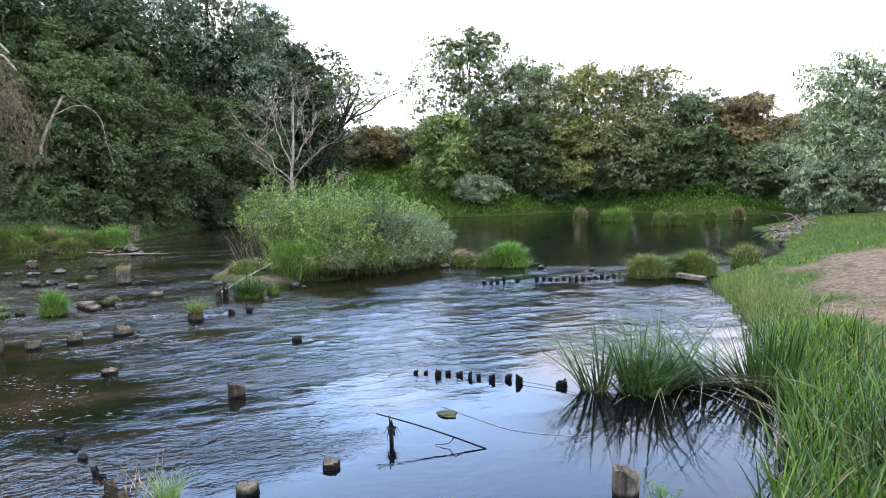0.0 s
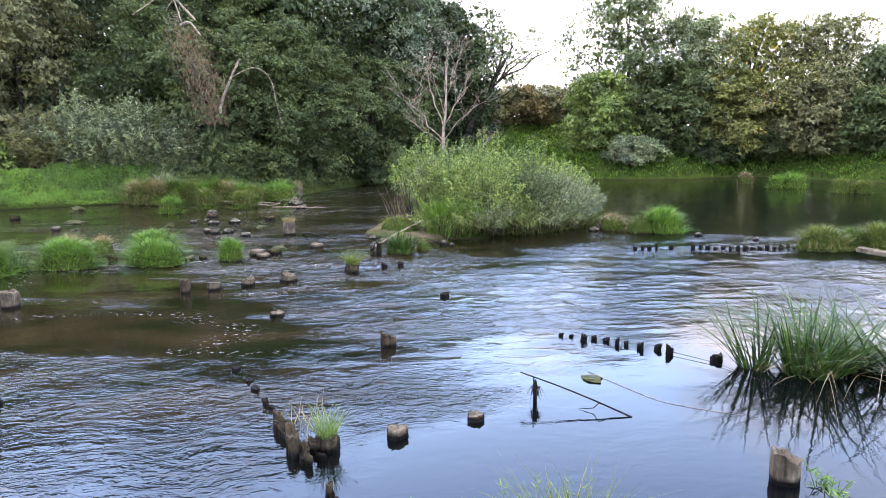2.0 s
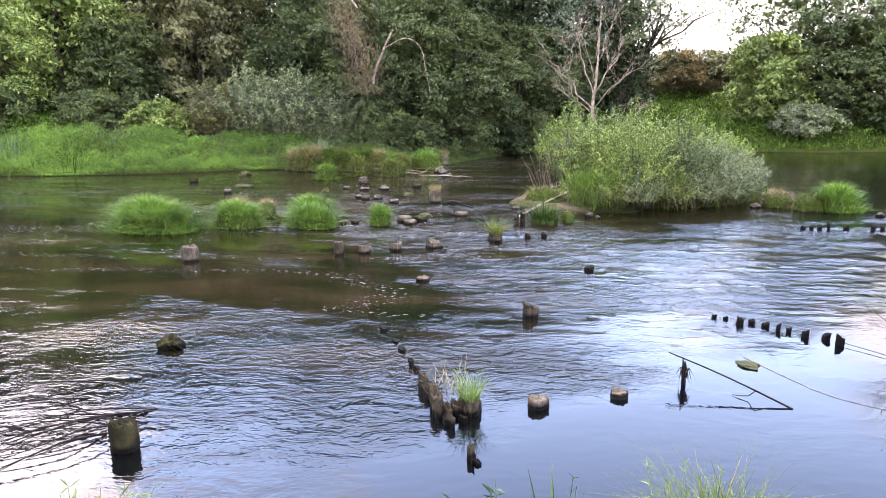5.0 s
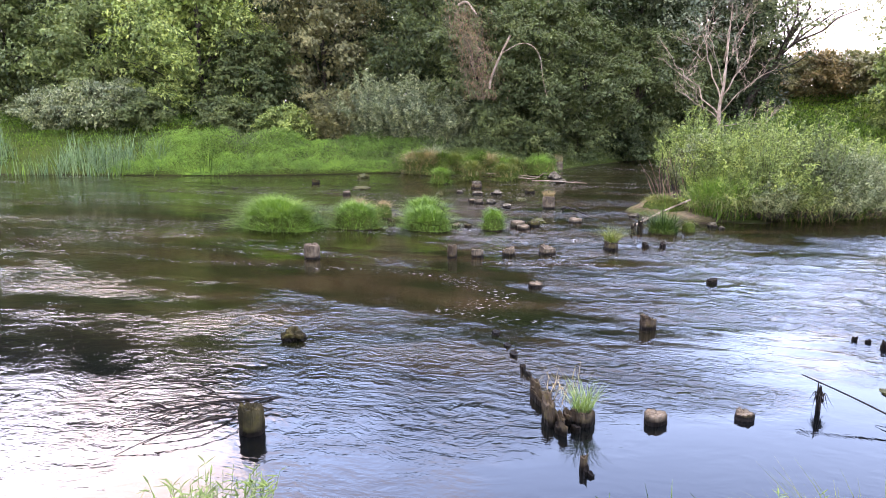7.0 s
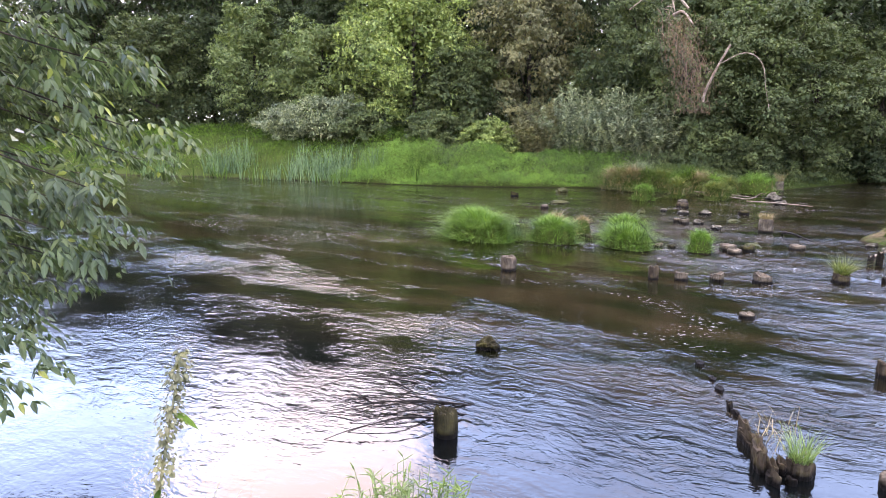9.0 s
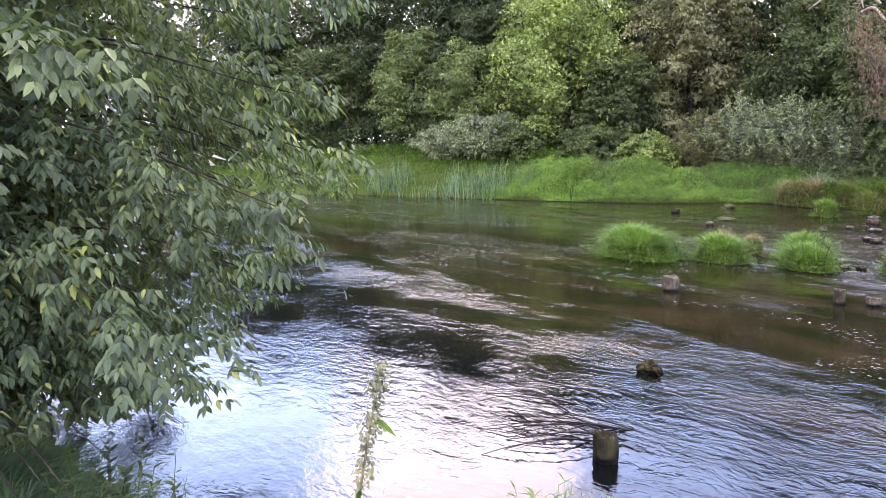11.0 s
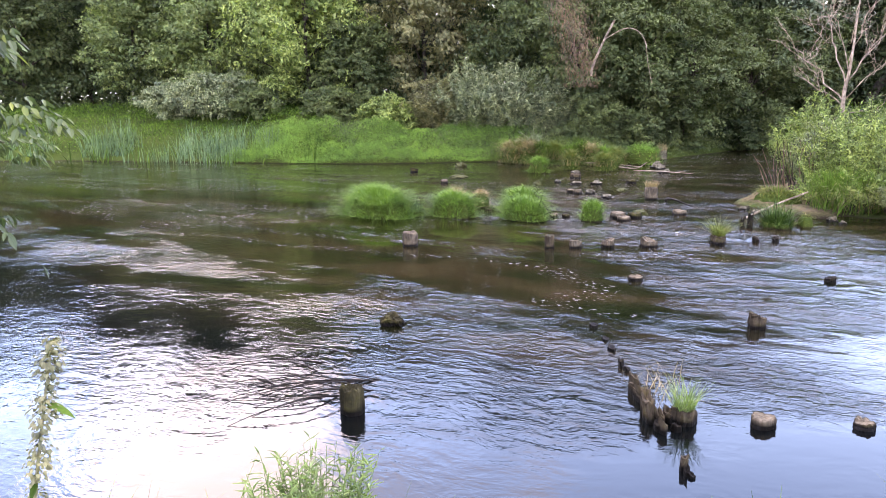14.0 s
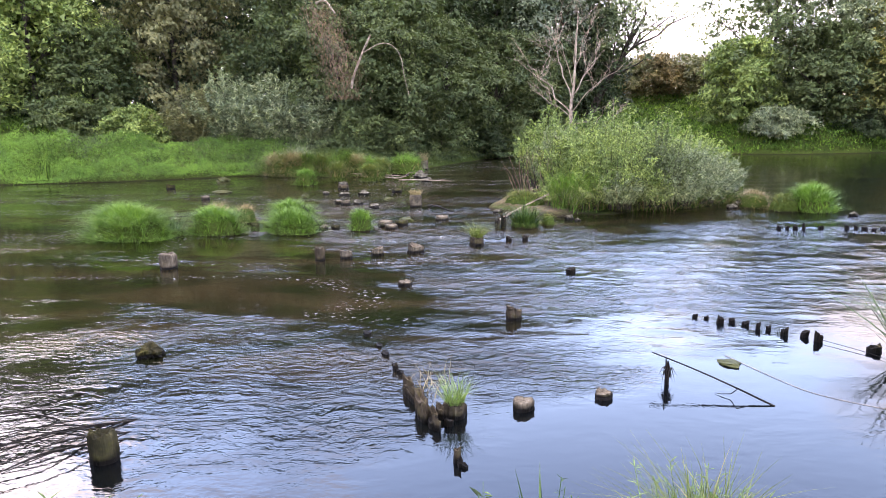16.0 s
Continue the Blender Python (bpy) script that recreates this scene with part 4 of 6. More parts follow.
    for x, y, r, h, q, m in ((-4.43, 7.51, 0.05, 0.06, 0.6, STAKE), (-4.06, 7.17, 0.045, 0.04, 0.6, STAKE), (-3.83, 6.92, 0.05, 0.05, 0.6, STAKE), (-3.48, 6.51, 0.04, 0.12, 0.5, STAKE), (-3.36, 6.40, 0.04, 0.06, 0.5, STAKE),
                             (-3.06, 6.00, 0.062, 0.22, 0.45, PILE), (-2.98, 5.89, 0.085, 0.17, 0.35, PILE), (-2.90, 5.80, 0.06, 0.12, 0.5, PILE), (-2.78, 5.70, 0.05, 0.20, 0.4, STAKE),
                             (-2.67, 5.54, 0.115, 0.27, 0.35, PILE), (-2.74, 5.62, 0.075, 0.24, 0.4, PILE), (-2.53, 5.46, 0.045, 0.16, 0.5, PILE), (-2.48, 5.35, 0.05, 0.10, 0.6, STAKE), (-2.43, 5.30, 0.04, 0.17, 0.4, PILE),
                             (-2.50, 5.58, 0.05, 0.14, 0.6, PILE), (-2.36, 5.44, 0.04, 0.08, 0.7, STAKE), (-2.02, 4.82, 0.055, 0.24, 0.6, PILE), (-1.97, 4.77, 0.045, 0.10, 0.6, STAKE), (-1.92, 4.75, 0.04, 0.06, 0.7, STAKE)):
        pile(x, y, r * (1.55 if y > 5 else 0.9), h * (0.68 if y > 5 else 0.5), "rotten board end of the plank wall", "broken", m, lean=(rng.uniform(-0.2, 0.2), rng.uniform(-0.12, 0.12)), group=W, name="wooden_stake", squash=q, turn=float(rng.uniform(-65, -25)))
    pile(-2.37, 5.64, 0.11, 0.13, "rotten pile with a tuft of fresh grass", "broken", PILE, grass=(LEAF_WEED, 0.27, 170, 0.4), group=W)
    wisp = empty("dry_grass_tuft", -2.95, 6.2, 0.02, "wispy bleached grass caught on the plank wall", "grass")
    root = disc(rng, 46, 0.22, 0.22) * np.array([[1.0, 1.4]]) + np.linspace(0, 1, 46)[:, None] * np.array([[0.45, -0.75]]) - np.array([[0.1, -0.2]])
    v, f = blades(rng, np.concatenate([root, np.full((46, 1), 0.02)], 1), 0.24, 0.6, 0.006, None, 5, 0.9)
    child("foliage", mesh_of("foliage", v, f, GRASS_STRAW), wisp)
    # leaning worn block upstream
    rock(-6.58, 5.80, 0.130, 0.13, "lumpy mossy stump in the current", PILE_MOSS, "mossy_stump", 0.03, "")


def rock(x, y, r, h, label, mat, name="stone", z=0.0, group="stones in the riffle"):
    PILE_COUNT[0] += 1
    rng = np.random.default_rng(900 + PILE_COUNT[0])
    bm = bmesh.new()
    bmesh.ops.create_icosphere(bm, subdivisions=4 if name == "mossy_stump" else 3, radius=1)
    off = Vector(rng.uniform(-50, 50, 3))
    for v in bm.verts:
        k = 1 + 0.45 * noise.noise(v.co * 1.3 + off) + (0.30 if name == "mossy_stump" else 0.22) * noise.noise(v.co * 3.5 + off)
        v.co = Vector((v.co.x * r * k * 1.15, v.co.y * r * k * 0.9, v.co.z * h * k))
    me = bpy.data.meshes.new(name)
    bm.to_mesh(me)
    bm.free()
    me.materials.append(mat)
    ob = new(name, me)
    ob.matrix_basis = pose(x, y, z, 0, 0, float(rng.uniform(0, 360)))
    return tagged(ob, label, "stone", group)


MOSS = leaf_material("moss", (0.020, 0.024, 0.008), (0.038, 0.042, 0.013), (0.075, 0.075, 0.030), patch=9, clear=0.05)


def stones():
    for x, y, r, h in ((-14.8, 22.4, 0.16, 0.12), (-13.9, 22.3, 0.24, 0.12), (-13.3, 22.8, 0.26, 0.12), (-11.0, 19.5, 0.22, 0.1), (-12.0, 20.1, 0.2, 0.14), (-16.2, 26, 0.25, 0.14), (-14.6, 30.8, 0.4, 0.25), (-14.2, 30.2, 0.3, 0.2), (-13.2, 28.6, 0.3, 0.16),
                       (0.4, 23.2, 0.28, 0.18), (0.9, 23.0, 0.22, 0.16), (0.1, 22.6, 0.2, 0.14), (0.7, 23.8, 0.3, 0.2), (3.3, 22.0, 0.13, 0.1), (4.8, 21.2, 0.12, 0.1), (-6.1, 19.0, 0.14, 0.1), (-6.6, 19.5, 0.16, 0.1), (-4.2, 18.8, 0.16, 0.12), (-3.9, 18.5, 0.1, 0.08)):
        rock(x, y, r * 0.85, h, "rounded grey stone in shallow water", STONE)
    for x, y, r, h in ((-19.4, 21.6, 0.35, 0.08), (-23.1, 25.9, 0.35, 0.18), (-8.5, 16.95, 0.18, 0.12), (-15.0, 21.2, 0.12, 0.14), (-11.5, 21.5, 0.2, 0.08), (0.11, 8.12, 0.125, 0.035)):
        rock(x, y, r, h, "low stone under a cushion of moss", MOSS, "mossy_stone")
    rng = np.random.default_rng(8)
    for i in range(26):
        x, y = rng.uniform(14.5, 22), 0
        y = 30 + (x - 15) * 1.35 + rng.uniform(-1.6, 1.2)
        rock(float(x), float(y), float(rng.uniform(0.12, 0.4)), float(rng.uniform(0.1, 0.22)), "pale stone on the gravel bar", STONE, group="stones of the gravel bar", z=max(0.0, ground_z(x, y)))


def stick(name, points, r0, r1, mat, label, category="branch", twigs=0, seed=1, group=""):
    rng = np.random.default_rng(seed)
    p = smoothed(points, 5)
    pieces = [tube(p, np.linspace(r0, r1, len(p)), 6)]
    for k in range(twigs):
        i = rng.integers(1, len(p) - 1)
        e = p[i] + rng.normal(0, 0.18, 3) * np.linalg.norm(p[-1] - p[0]) * 0.5
        pieces.append(grown(rng, p[i], e, r1 * 0.9, r1 * 0.3, 0.3, 5))
    v, f = joined(pieces)
    return tagged(new(name, mesh_of(name, v, f, mat, True)), label, category, group)


def part_of(parent, name, points, r0, r1, mat, twigs=0, seed=1):
    """A twig or stem in world places, as a part of parent."""
    ob = stick(name, points, r0, r1, mat, "", "", twigs, seed)
    ob.parent = parent
    ob.matrix_parent_inverse = parent.matrix_basis.inverted()
    return ob


def driftwood():
    stick("leaning_stick", [(-0.70, 7.32, 0.31), (-0.30, 7.24, 0.22), (0.10, 7.14, 0.12), (0.53, 7.02, 0.0)], 0.007, 0.010, TWIG_DARK, "long thin dark stick leaning into the pool", twigs=1, seed=3)
    ob = pile(-0.52, 7.22, 0.022, 0.22, "thin snag hung with rotting weed", "broken", STAKE, name="snag", group="")
    rng = np.random.default_rng(4)
    root = np.concatenate([disc(rng, 40, 0.045, 0.045), rng.uniform(0.08, 0.26, (40, 1))], 1)
    v, f = blades(rng, root, 0.17, 0.3, 0.008)
    v[:, 2] = np.where(v[:, 2] > 0.2, 0.4 - v[:, 2], v[:, 2]).clip(0.0, None)
    child("hanging_weed", mesh_of("hanging_weed", v, f, TWIG_DARK), ob)
    stick("floating_stem", [(0.05, 8.4, 0.004), (0.5, 7.9, 0.006), (0.95, 7.5, 0.004), (1.7, 7.3, 0.004)], 0.0035, 0.002, DEADWOOD, "thin pale stem floating on the pool")
    stick("floating_stem", [(1.2, 9.35, 0.03), (1.7, 9.0, 0.02), (2.1, 8.5, 0.01), (2.5, 8.3, 0.01)], 0.004, 0.002, TWIG_DARK, "thin dark stem floating on the pool")
    # branch caught behind the mossy pile: low arches of thin twigs that dip back into the water
    rng = np.random.default_rng(12)
    caught = empty("sunken_branch", -5.2, 4.4, 0, "sunken branch with dark twigs arching over the water", "branch")
    arches = (((-5.98, 4.11), (-6.75, 3.32), 0.15), ((-6.29, 4.69), (-7.27, 3.68), 0.09), ((-5.26, 4.42), (-6.25, 3.37), 0.10), ((-5.26, 4.40), (-6.11, 2.98), 0.09), ((-5.03, 4.06), (-5.52, 2.71), 0.12),
              ((-5.27, 3.84), (-5.52, 2.97), 0.08), ((-5.29, 3.98), (-6.20, 3.42), 0.10), ((-5.61, 4.08), (-5.86, 3.25), 0.06), ((-5.20, 4.15), (-6.0, 3.3), 0.12), ((-5.35, 4.3), (-6.02, 3.05), 0.07), ((-6.1, 4.35), (-6.95, 3.55), 0.05),
              ((-5.1, 4.2), (-5.7, 3.1), 0.07), ((-5.4, 4.2), (-6.45, 3.5), 0.06), ((-5.15, 4.0), (-5.5, 3.2), 0.05))
    for k, ((ax, ay), (ex, ey), hump) in enumerate(arches):
        a, e = np.array([ax, ay, -0.01]), np.array([ex, ey, 0.0])
        pts = []
        for u in (0.0, 0.22, 0.48, 0.76, 1.0):
            q = a + (e - a) * u
            q[:2] += rng.normal(0, 0.025, 2) * math.sin(math.pi * u)
            q[2] += hump * math.sin(math.pi * u ** 0.9)
            pts.append(q)
        part_of(caught, "twig", pts, 0.0080, 0.0038, TWIG_DARK)
    for k in range(9):
        a = np.array([rng.uniform(-6.2, -5.2), rng.uniform(3.3, 4.2), 0.0])
        e = a + np.array([rng.uniform(-0.5, -0.2), rng.uniform(-0.45, -0.1), 0.0])
        part_of(caught, "twig", [a, (a + e) / 2 + np.array([0, 0, rng.uniform(0.03, 0.07)]), e], 0.005, 0.002, TWIG_DARK)
    stick("driftwood_branch", [(-6.02, 17.6, 0.0), (-5.85, 18.4, 0.14), (-5.6, 19.0, 0.30), (-5.0, 19.5, 0.62)], 0.035, 0.02, DEADWOOD, "bleached driftwood branch propped on the spit", twigs=3, seed=6)
    for i, pts in enumerate(([(-15.6, 28.9, 0.1), (-14.2, 27.8, 0.2), (-13.6, 27.6, 0.5)], [(-14.5, 28.2, 0.05), (-13.2, 27.8, 0.12), (-11.8, 28.3, 0.05)], [(-18, 29.8, 0.15), (-16.2, 29.4, 0.18), (-14.8, 29.6, 0.1)],
                             [(-8.6, 32.5, 0.6), (-7.3, 31.8, 0.5), (-6.4, 31.2, 0.3)], [(-9.2, 20.0, 0.0), (-8.6, 19.2, 0.16), (-7.9, 19.0, 0.02)], [(-12.0, 15.6, 0.3), (-11.0, 15.4, 0.5), (-10.2, 15.0, 0.1)])):
        stick("driftwood_branch", pts, 0.035, 0.015, DEADWOOD if i < 4 else TWIG_DARK, "grey dead branch stranded in the shallows", twigs=4, seed=20 + i, group="stranded branches")
    rng = np.random.default_rng(31)
    for i in range(16):
        x = rng.uniform(14, 21)
        y = 29 + (x - 14) * 1.35 + rng.uniform(-1.5, 1.5)
        a = rng.uniform(0, 6.3)
        l = rng.uniform(0.6, 1.6)
        z = max(0.05, ground_z(x, y))
        stick("driftwood_branch", [(x, y, z + 0.1), (x + l * 0.5 * math.cos(a), y + l * 0.5 * math.sin(a), z + rng.uniform(0.2, 0.5)), (x + l * math.cos(a), y + l * math.sin(a), z + rng.uniform(0.1, 0.7))], 0.035, 0.012, DRY_TWIG if i % 3 else BARK, "flood-stranded dead branch on the gravel bar", twigs=4, seed=60 + i, group="stranded branches")
    # squared beam by the right tussocks
    bm = bmesh.new()
    bmesh.ops.create_cube(bm, size=1)
    for v in bm.verts:
        v.co = Vector((v.co.x * 0.8, v.co.y * 0.24, v.co.z * 0.10)) + Vector((0, 0, 0.02 * noise.noise(v.co * 3)))
    bmesh.ops.bevel(bm, geom=bm.edges[:], offset=0.015, segments=2, affect="EDGES")
    me = bpy.data.meshes.new("beam")
    bm.to_mesh(me)
    bm.free()
    me.materials.append(ENDGRAIN)
    ob = new("beam", me)
    ob.matrix_basis = pose(7.0, 18.5, 0.14, 4, 3, -42)
    tagged(ob, "pale weathered beam lying at the water's edge", "beam")


river_piles()
stones()
driftwood()


# ---- grasses ----
def tussock(x, y, rx, ry, h, mat, label, n=900, lean=0.6, width=0.014, z=0.0, mound=0.12, extra=None, group="grass tussocks in the river", name="grass_tussock", droop=0.8, seed=0):
    """A sod with blades bending outward."""
    PILE_COUNT[0] += 1
    rng = np.random.default_rng(300 + PILE_COUNT[0] + seed)
    ob = empty(name, x, y, z, label, "grass", group)
    sides = 16
    rows = []
    wob = 1 + 0.12 * rng.normal(0, 1, sides)
    a = np.arange(sides) * 2 * math.pi / sides
    dome = 0.56 * h if lean > 0.45 else (0.3 * h if lean > 0.35 else 0.0)
    for s, zz in ((0.84, -0.3), (0.84, 0.0), (0.82, mound * 0.5), (0.74, mound + 0.38 * dome), (0.6, mound + 0.68 * dome), (0.3, mound * 1.1 + 0.82 * dome), (0.02, mound * 1.1 + 0.86 * dome)):
        rows.append(np.stack([rx * s * wob * np.cos(a), ry * s * wob * np.sin(a), np.zeros(sides) + zz], 1))
    v, f = skin(rows)
    child("sod", mesh_of("sod", v, f, GROUND, True), ob)
    root = disc(rng, n, rx, ry)
    k = np.hypot(root[:, 0] / rx, root[:, 1] / ry)
    swell = 1 + 0.25 * vnoise(root[:, 0] * 2.3 + seed, root[:, 1] * 2.3, seed + 2)
    p = np.concatenate([root, (mound * (1.1 - 0.6 * k ** 3) + dome * 0.9 * np.sqrt(1 - 0.97 * k ** 2) * swell)[:, None] * (1 - step(0.78, 0.98, k))[:, None]], 1)
    out = np.concatenate([root / np.array([rx, ry]) * 1.1 + rng.normal(0, 0.45, (n, 2)), np.zeros((n, 1))], 1)
    hh = (h - dome) * np.where(rng.uniform(0, 1, n) < 0.4, 0.6, 1.0) * (1.05 - 0.3 * k ** 2)
    v, f = blades(rng, p, hh, lean * (0.5 + 1.3 * k ** 1.2), width, out, 4, droop * 1.5)
    child("foliage", mesh_of("foliage", v, f, mat), ob)
    if extra:
        em, eh, en = extra
        p = np.concatenate([disc(rng, en, rx * 0.95, ry * 0.95), np.full((en, 1), mound * 0.7)], 1)
        v, f = blades(rng, p, eh, 0.5, width, None, 4, 0.7)
        child("dry_foliage", mesh_of("dry_foliage", v, f, em), ob, "dry straw-coloured blades")
    return ob


def tussocks():
    tussock(-14.1, 12.2, 1.25, 0.70, 0.85, GRASS_BRIGHT, "long low tussock of bright green grass", 4200, 0.75, 0.013)
    tussock(-12.4, 13.5, 0.76, 0.52, 0.56, GRASS_BRIGHT, "rounded tussock of bright green grass on a sod", 2600, 0.7, 0.012, mound=0.2)
    tussock(-10.5, 14.2, 0.68, 0.44, 0.56, GRASS_BRIGHT, "bright green tussock with sedge blades", 2200, 0.65, 0.012, extra=(GRASS_SEDGE, 0.8, 60))
    tussock(-11.3, 15.3, 0.70, 0.48, 0.66, GRASS_BRIGHT, "bright green tussock with sedge blades", 2200, 0.7, 0.012, extra=(GRASS_SEDGE, 0.8, 40))
    tussock(-9.0, 15.2, 0.32, 0.28, 0.48, GRASS_BRIGHT, "small round bright green tussock", 900, 0.5, 0.011)
    tussock(-13.1, 12.75, 0.25, 0.2, 0.55, REED_BLUE, "upright sedge beside the tussock", 120, 0.25, 0.014)
    tussock(-12.9, 15.3, 0.3, 0.3, 0.35, GRASS_STRAW, "withered brown grass tussock", 400, 0.6, 0.01, mound=0.22)
    tussock(-13.6, 15.0, 0.26, 0.24, 0.45, GRASS_STRAW, "withered brown grass tussock", 300, 0.4, 0.01, mound=0.25)
    # by the near bank
    tussock(-0.02, 3.95, 0.22, 0.20, 0.68, GRASS_MIXED, "yellow-green grass clump on the near bank", 420, 0.44, 0.007, mound=0.14, extra=(GRASS_BRIGHT, 0.44, 240), group="weeds of the near bank")
    for x, y, r, h in ((-5.3, -1.15, 0.5, 0.5), (-5.9, -1.45, 0.55, 0.5), (-5.0, -1.55, 0.5, 0.45), (-6.3, -1.15, 0.45, 0.45), (-4.6, -1.0, 0.45, 0.4), (-5.6, -0.75, 0.4, 0.42)):
        tussock(x, y, r, r * 0.85, h, REED_BLUE, "arching grey-green grass below the box elder", 800, 0.95, 0.012, z=ground_z(x, y) - 0.12, mound=0.05, group="weeds of the near bank")
    # by the island
    tussock(-5.0, 17.0, 0.36, 0.26, 0.62, GRASS_SEDGE, "upright green sedge by the spit", 420, 0.3, 0.016)
    tussock(-4.5, 17.5, 0.22, 0.2, 0.25, GRASS_MIXED, "small sparse tuft by the spit", 120, 0.8, 0.01)
    tussock(-6.1, 20.6, 0.7, 0.5, 0.45, GRASS_MIXED, "yellowish grass on the spit", 900, 0.6, 0.012, z=0.1)
    tussock(2.3, 22.5, 0.66, 0.5, 0.8, GRASS_BRIGHT, "tall bright green tussock", 1800, 0.5, 0.016)
    tussock(1.55, 22.4, 0.45, 0.4, 0.5, GRASS_MIXED, "half-dry tussock beside the green one", 500, 0.6, 0.014)
    tussock(0.7, 23.0, 0.5, 0.4, 0.42, GRASS_STRAW, "withered brown tussock on stones", 600, 0.7, 0.012, mound=0.2)
    # right side
    tussock(6.15, 19.6, 0.66, 0.5, 0.62, GRASS_MIXED, "half-dry grass tussock at the weir's end", 1500, 0.75, 0.014, extra=(GRASS_STRAW, 0.3, 300))
    tussock(7.0, 20.0, 0.5, 0.4, 0.50, GRASS_BANK, "green grass tussock at the weir's end", 900, 0.7, 0.014)
    tussock(7.7, 19.9, 0.66, 0.5, 0.70, GRASS_MIXED, "half-dry grass tussock at the weir's end", 1500, 0.75, 0.014, extra=(GRASS_STRAW, 0.3, 300))
    tussock(9.9, 21.5, 0.5, 0.4, 0.6, GRASS_MIXED, "brownish tussock at the bank", 700, 0.7, 0.014, extra=(GRASS_STRAW, 0.5, 200), z=0.1)
    # far pool
    for x, y, r, h, m in ((13.6, 41.5, 0.55, 0.7, GRASS_MIXED), (14.7, 41.4, 0.5, 0.6, GRASS_MIXED), (12.2, 45.5, 0.8, 0.9, GRASS_BRIGHT), (11.2, 45.2, 0.6, 0.7, GRASS_BRIGHT), (10.3, 50, 0.5, 0.7, GRASS_STRAW), (17.5, 43.5, 0.4, 0.6, GRASS_MIXED), (20, 45, 0.4, 0.7, GRASS_STRAW)):
        tussock(x, y, r, r * 0.8, h, m, "grass tussock in the far pool", 500, 0.6, 0.03, mound=0.25)
    # left bank foot
    B = "grass clumps of the left bank"
    for x, y, r, h, m, dry in ((-22.4, 29.3, 0.55, 1.05, GRASS_STRAW, 0), (-21.7, 29.1, 0.6, 1.15, GRASS_MIXED, 240), (-21.0, 29.0, 0.55, 1.2, GRASS_STRAW, 0), (-20.4, 29.3, 0.6, 1.15, GRASS_BANK, 120), (-21.3, 29.9, 0.7, 1.5, LEAF_GREY, 60), (-19.9, 29.9, 0.5, 1.0, GRASS_MIXED, 160),
                               (-19.2, 30.0, 0.55, 0.85, GRASS_BRIGHT, 60), (-18.6, 30.3, 0.6, 1.05, GRASS_BANK, 160), (-18.0, 30.3, 0.5, 0.95, GRASS_STRAW, 0), (-17.5, 30.5, 0.55, 0.85, GRASS_BRIGHT, 120), (-17.0, 30.9, 0.45, 0.7, GRASS_MIXED, 200), (-19.0, 30.9, 0.7, 1.2, GRASS_BANK, 100),
                               (-17.8, 25.4, 0.40, 0.5, GRASS_BRIGHT, 60), (-17.4, 27.4, 0.36, 0.75, GRASS_MIXED, 120), (-15.8, 27.7, 0.33, 0.6, GRASS_MIXED, 160), (-16.3, 32.5, 0.8, 0.9, GRASS_BRIGHT, 60), (-16.2, 29.0, 0.4, 0.5, GRASS_MIXED, 80)):
        tussock(x, y, r * 1.3, r * 1.1, h, m, {GRASS_STRAW: "withered brown grass clump at the bank's foot", GRASS_BRIGHT: "fresh green grass clump at the bank's foot"}.get(m, "half-dry shaggy grass clump at the bank's foot"), 760, 0.85, 0.022, mound=0.3, group=B, extra=(GRASS_STRAW, h * 0.6, dry) if dry else None)


def sedge_clump(x, y, n, h, lean, label, seed, spread=0.28, bias=(0, 0), mat=None, droop=0.28):
    rng = np.random.default_rng(seed)
    ob = empty("sedge_clump", x, y, 0, label, "sedge", "sedge by the near bank")
    root = disc(rng, n, spread, spread * 0.8)
    p = np.concatenate([root, np.full((n, 1), -0.05)], 1)
    out = np.concatenate([root / spread * 0.9 + np.array(bias), np.zeros((n, 1))], 1)
    v, f = blades(rng, p, h, lean, 0.030, out, 6, droop)
    child("foliage", mesh_of("foliage", v, f, mat or GRASS_SEDGE), ob)
    m = n // 4
    p = np.concatenate([disc(rng, m, spread, spread), np.full((m, 1), -0.02)], 1)
    v, f = blades(rng, p, h * 0.6, lean * 1.5, 0.013, None, 5, 0.9)
    child("dry_foliage", mesh_of("dry_foliage", v, f, GRASS_STRAW), ob, "dry straw-coloured blades")


def sedges():
    sedge_clump(2.15, 9.0, 44, 0.98, 0.70, "clump of long arching sedge in shallow water", 41, 0.16, (-0.25, 0))
    sedge_clump(2.80, 8.85, 130, 1.0, 0.62, "dense clump of long arching sedge", 42, 0.32, (0.15, 0), droop=0.4)
    sedge_clump(3.15, 9.15, 140, 0.95, 1.15, "clump of flattened sedge lying over the water", 43, 0.30, (-0.8, 0.3), droop=0.5)
    sedge_clump(3.7, 9.25, 120, 0.95, 1.4, "clump of flattened sedge lying over the water", 44, 0.34, (-1.1, 0.3), droop=0.5)
    sedge_clump(4.2, 9.2, 90, 0.95, 1.25, "clump of flattened sedge lying over the water", 48, 0.3, (-1.1, 0.1), droop=0.45)
    sedge_clump(4.55, 8.95, 170, 1.0, 0.30, "upright dense sedge at the bank", 45, 0.34, (-0.1, 0), droop=0.2)
    sedge_clump(-1.05, 3.85, 16, 0.5, 0.4, "few dark bent sedge blades by the bank", 46, 0.08)


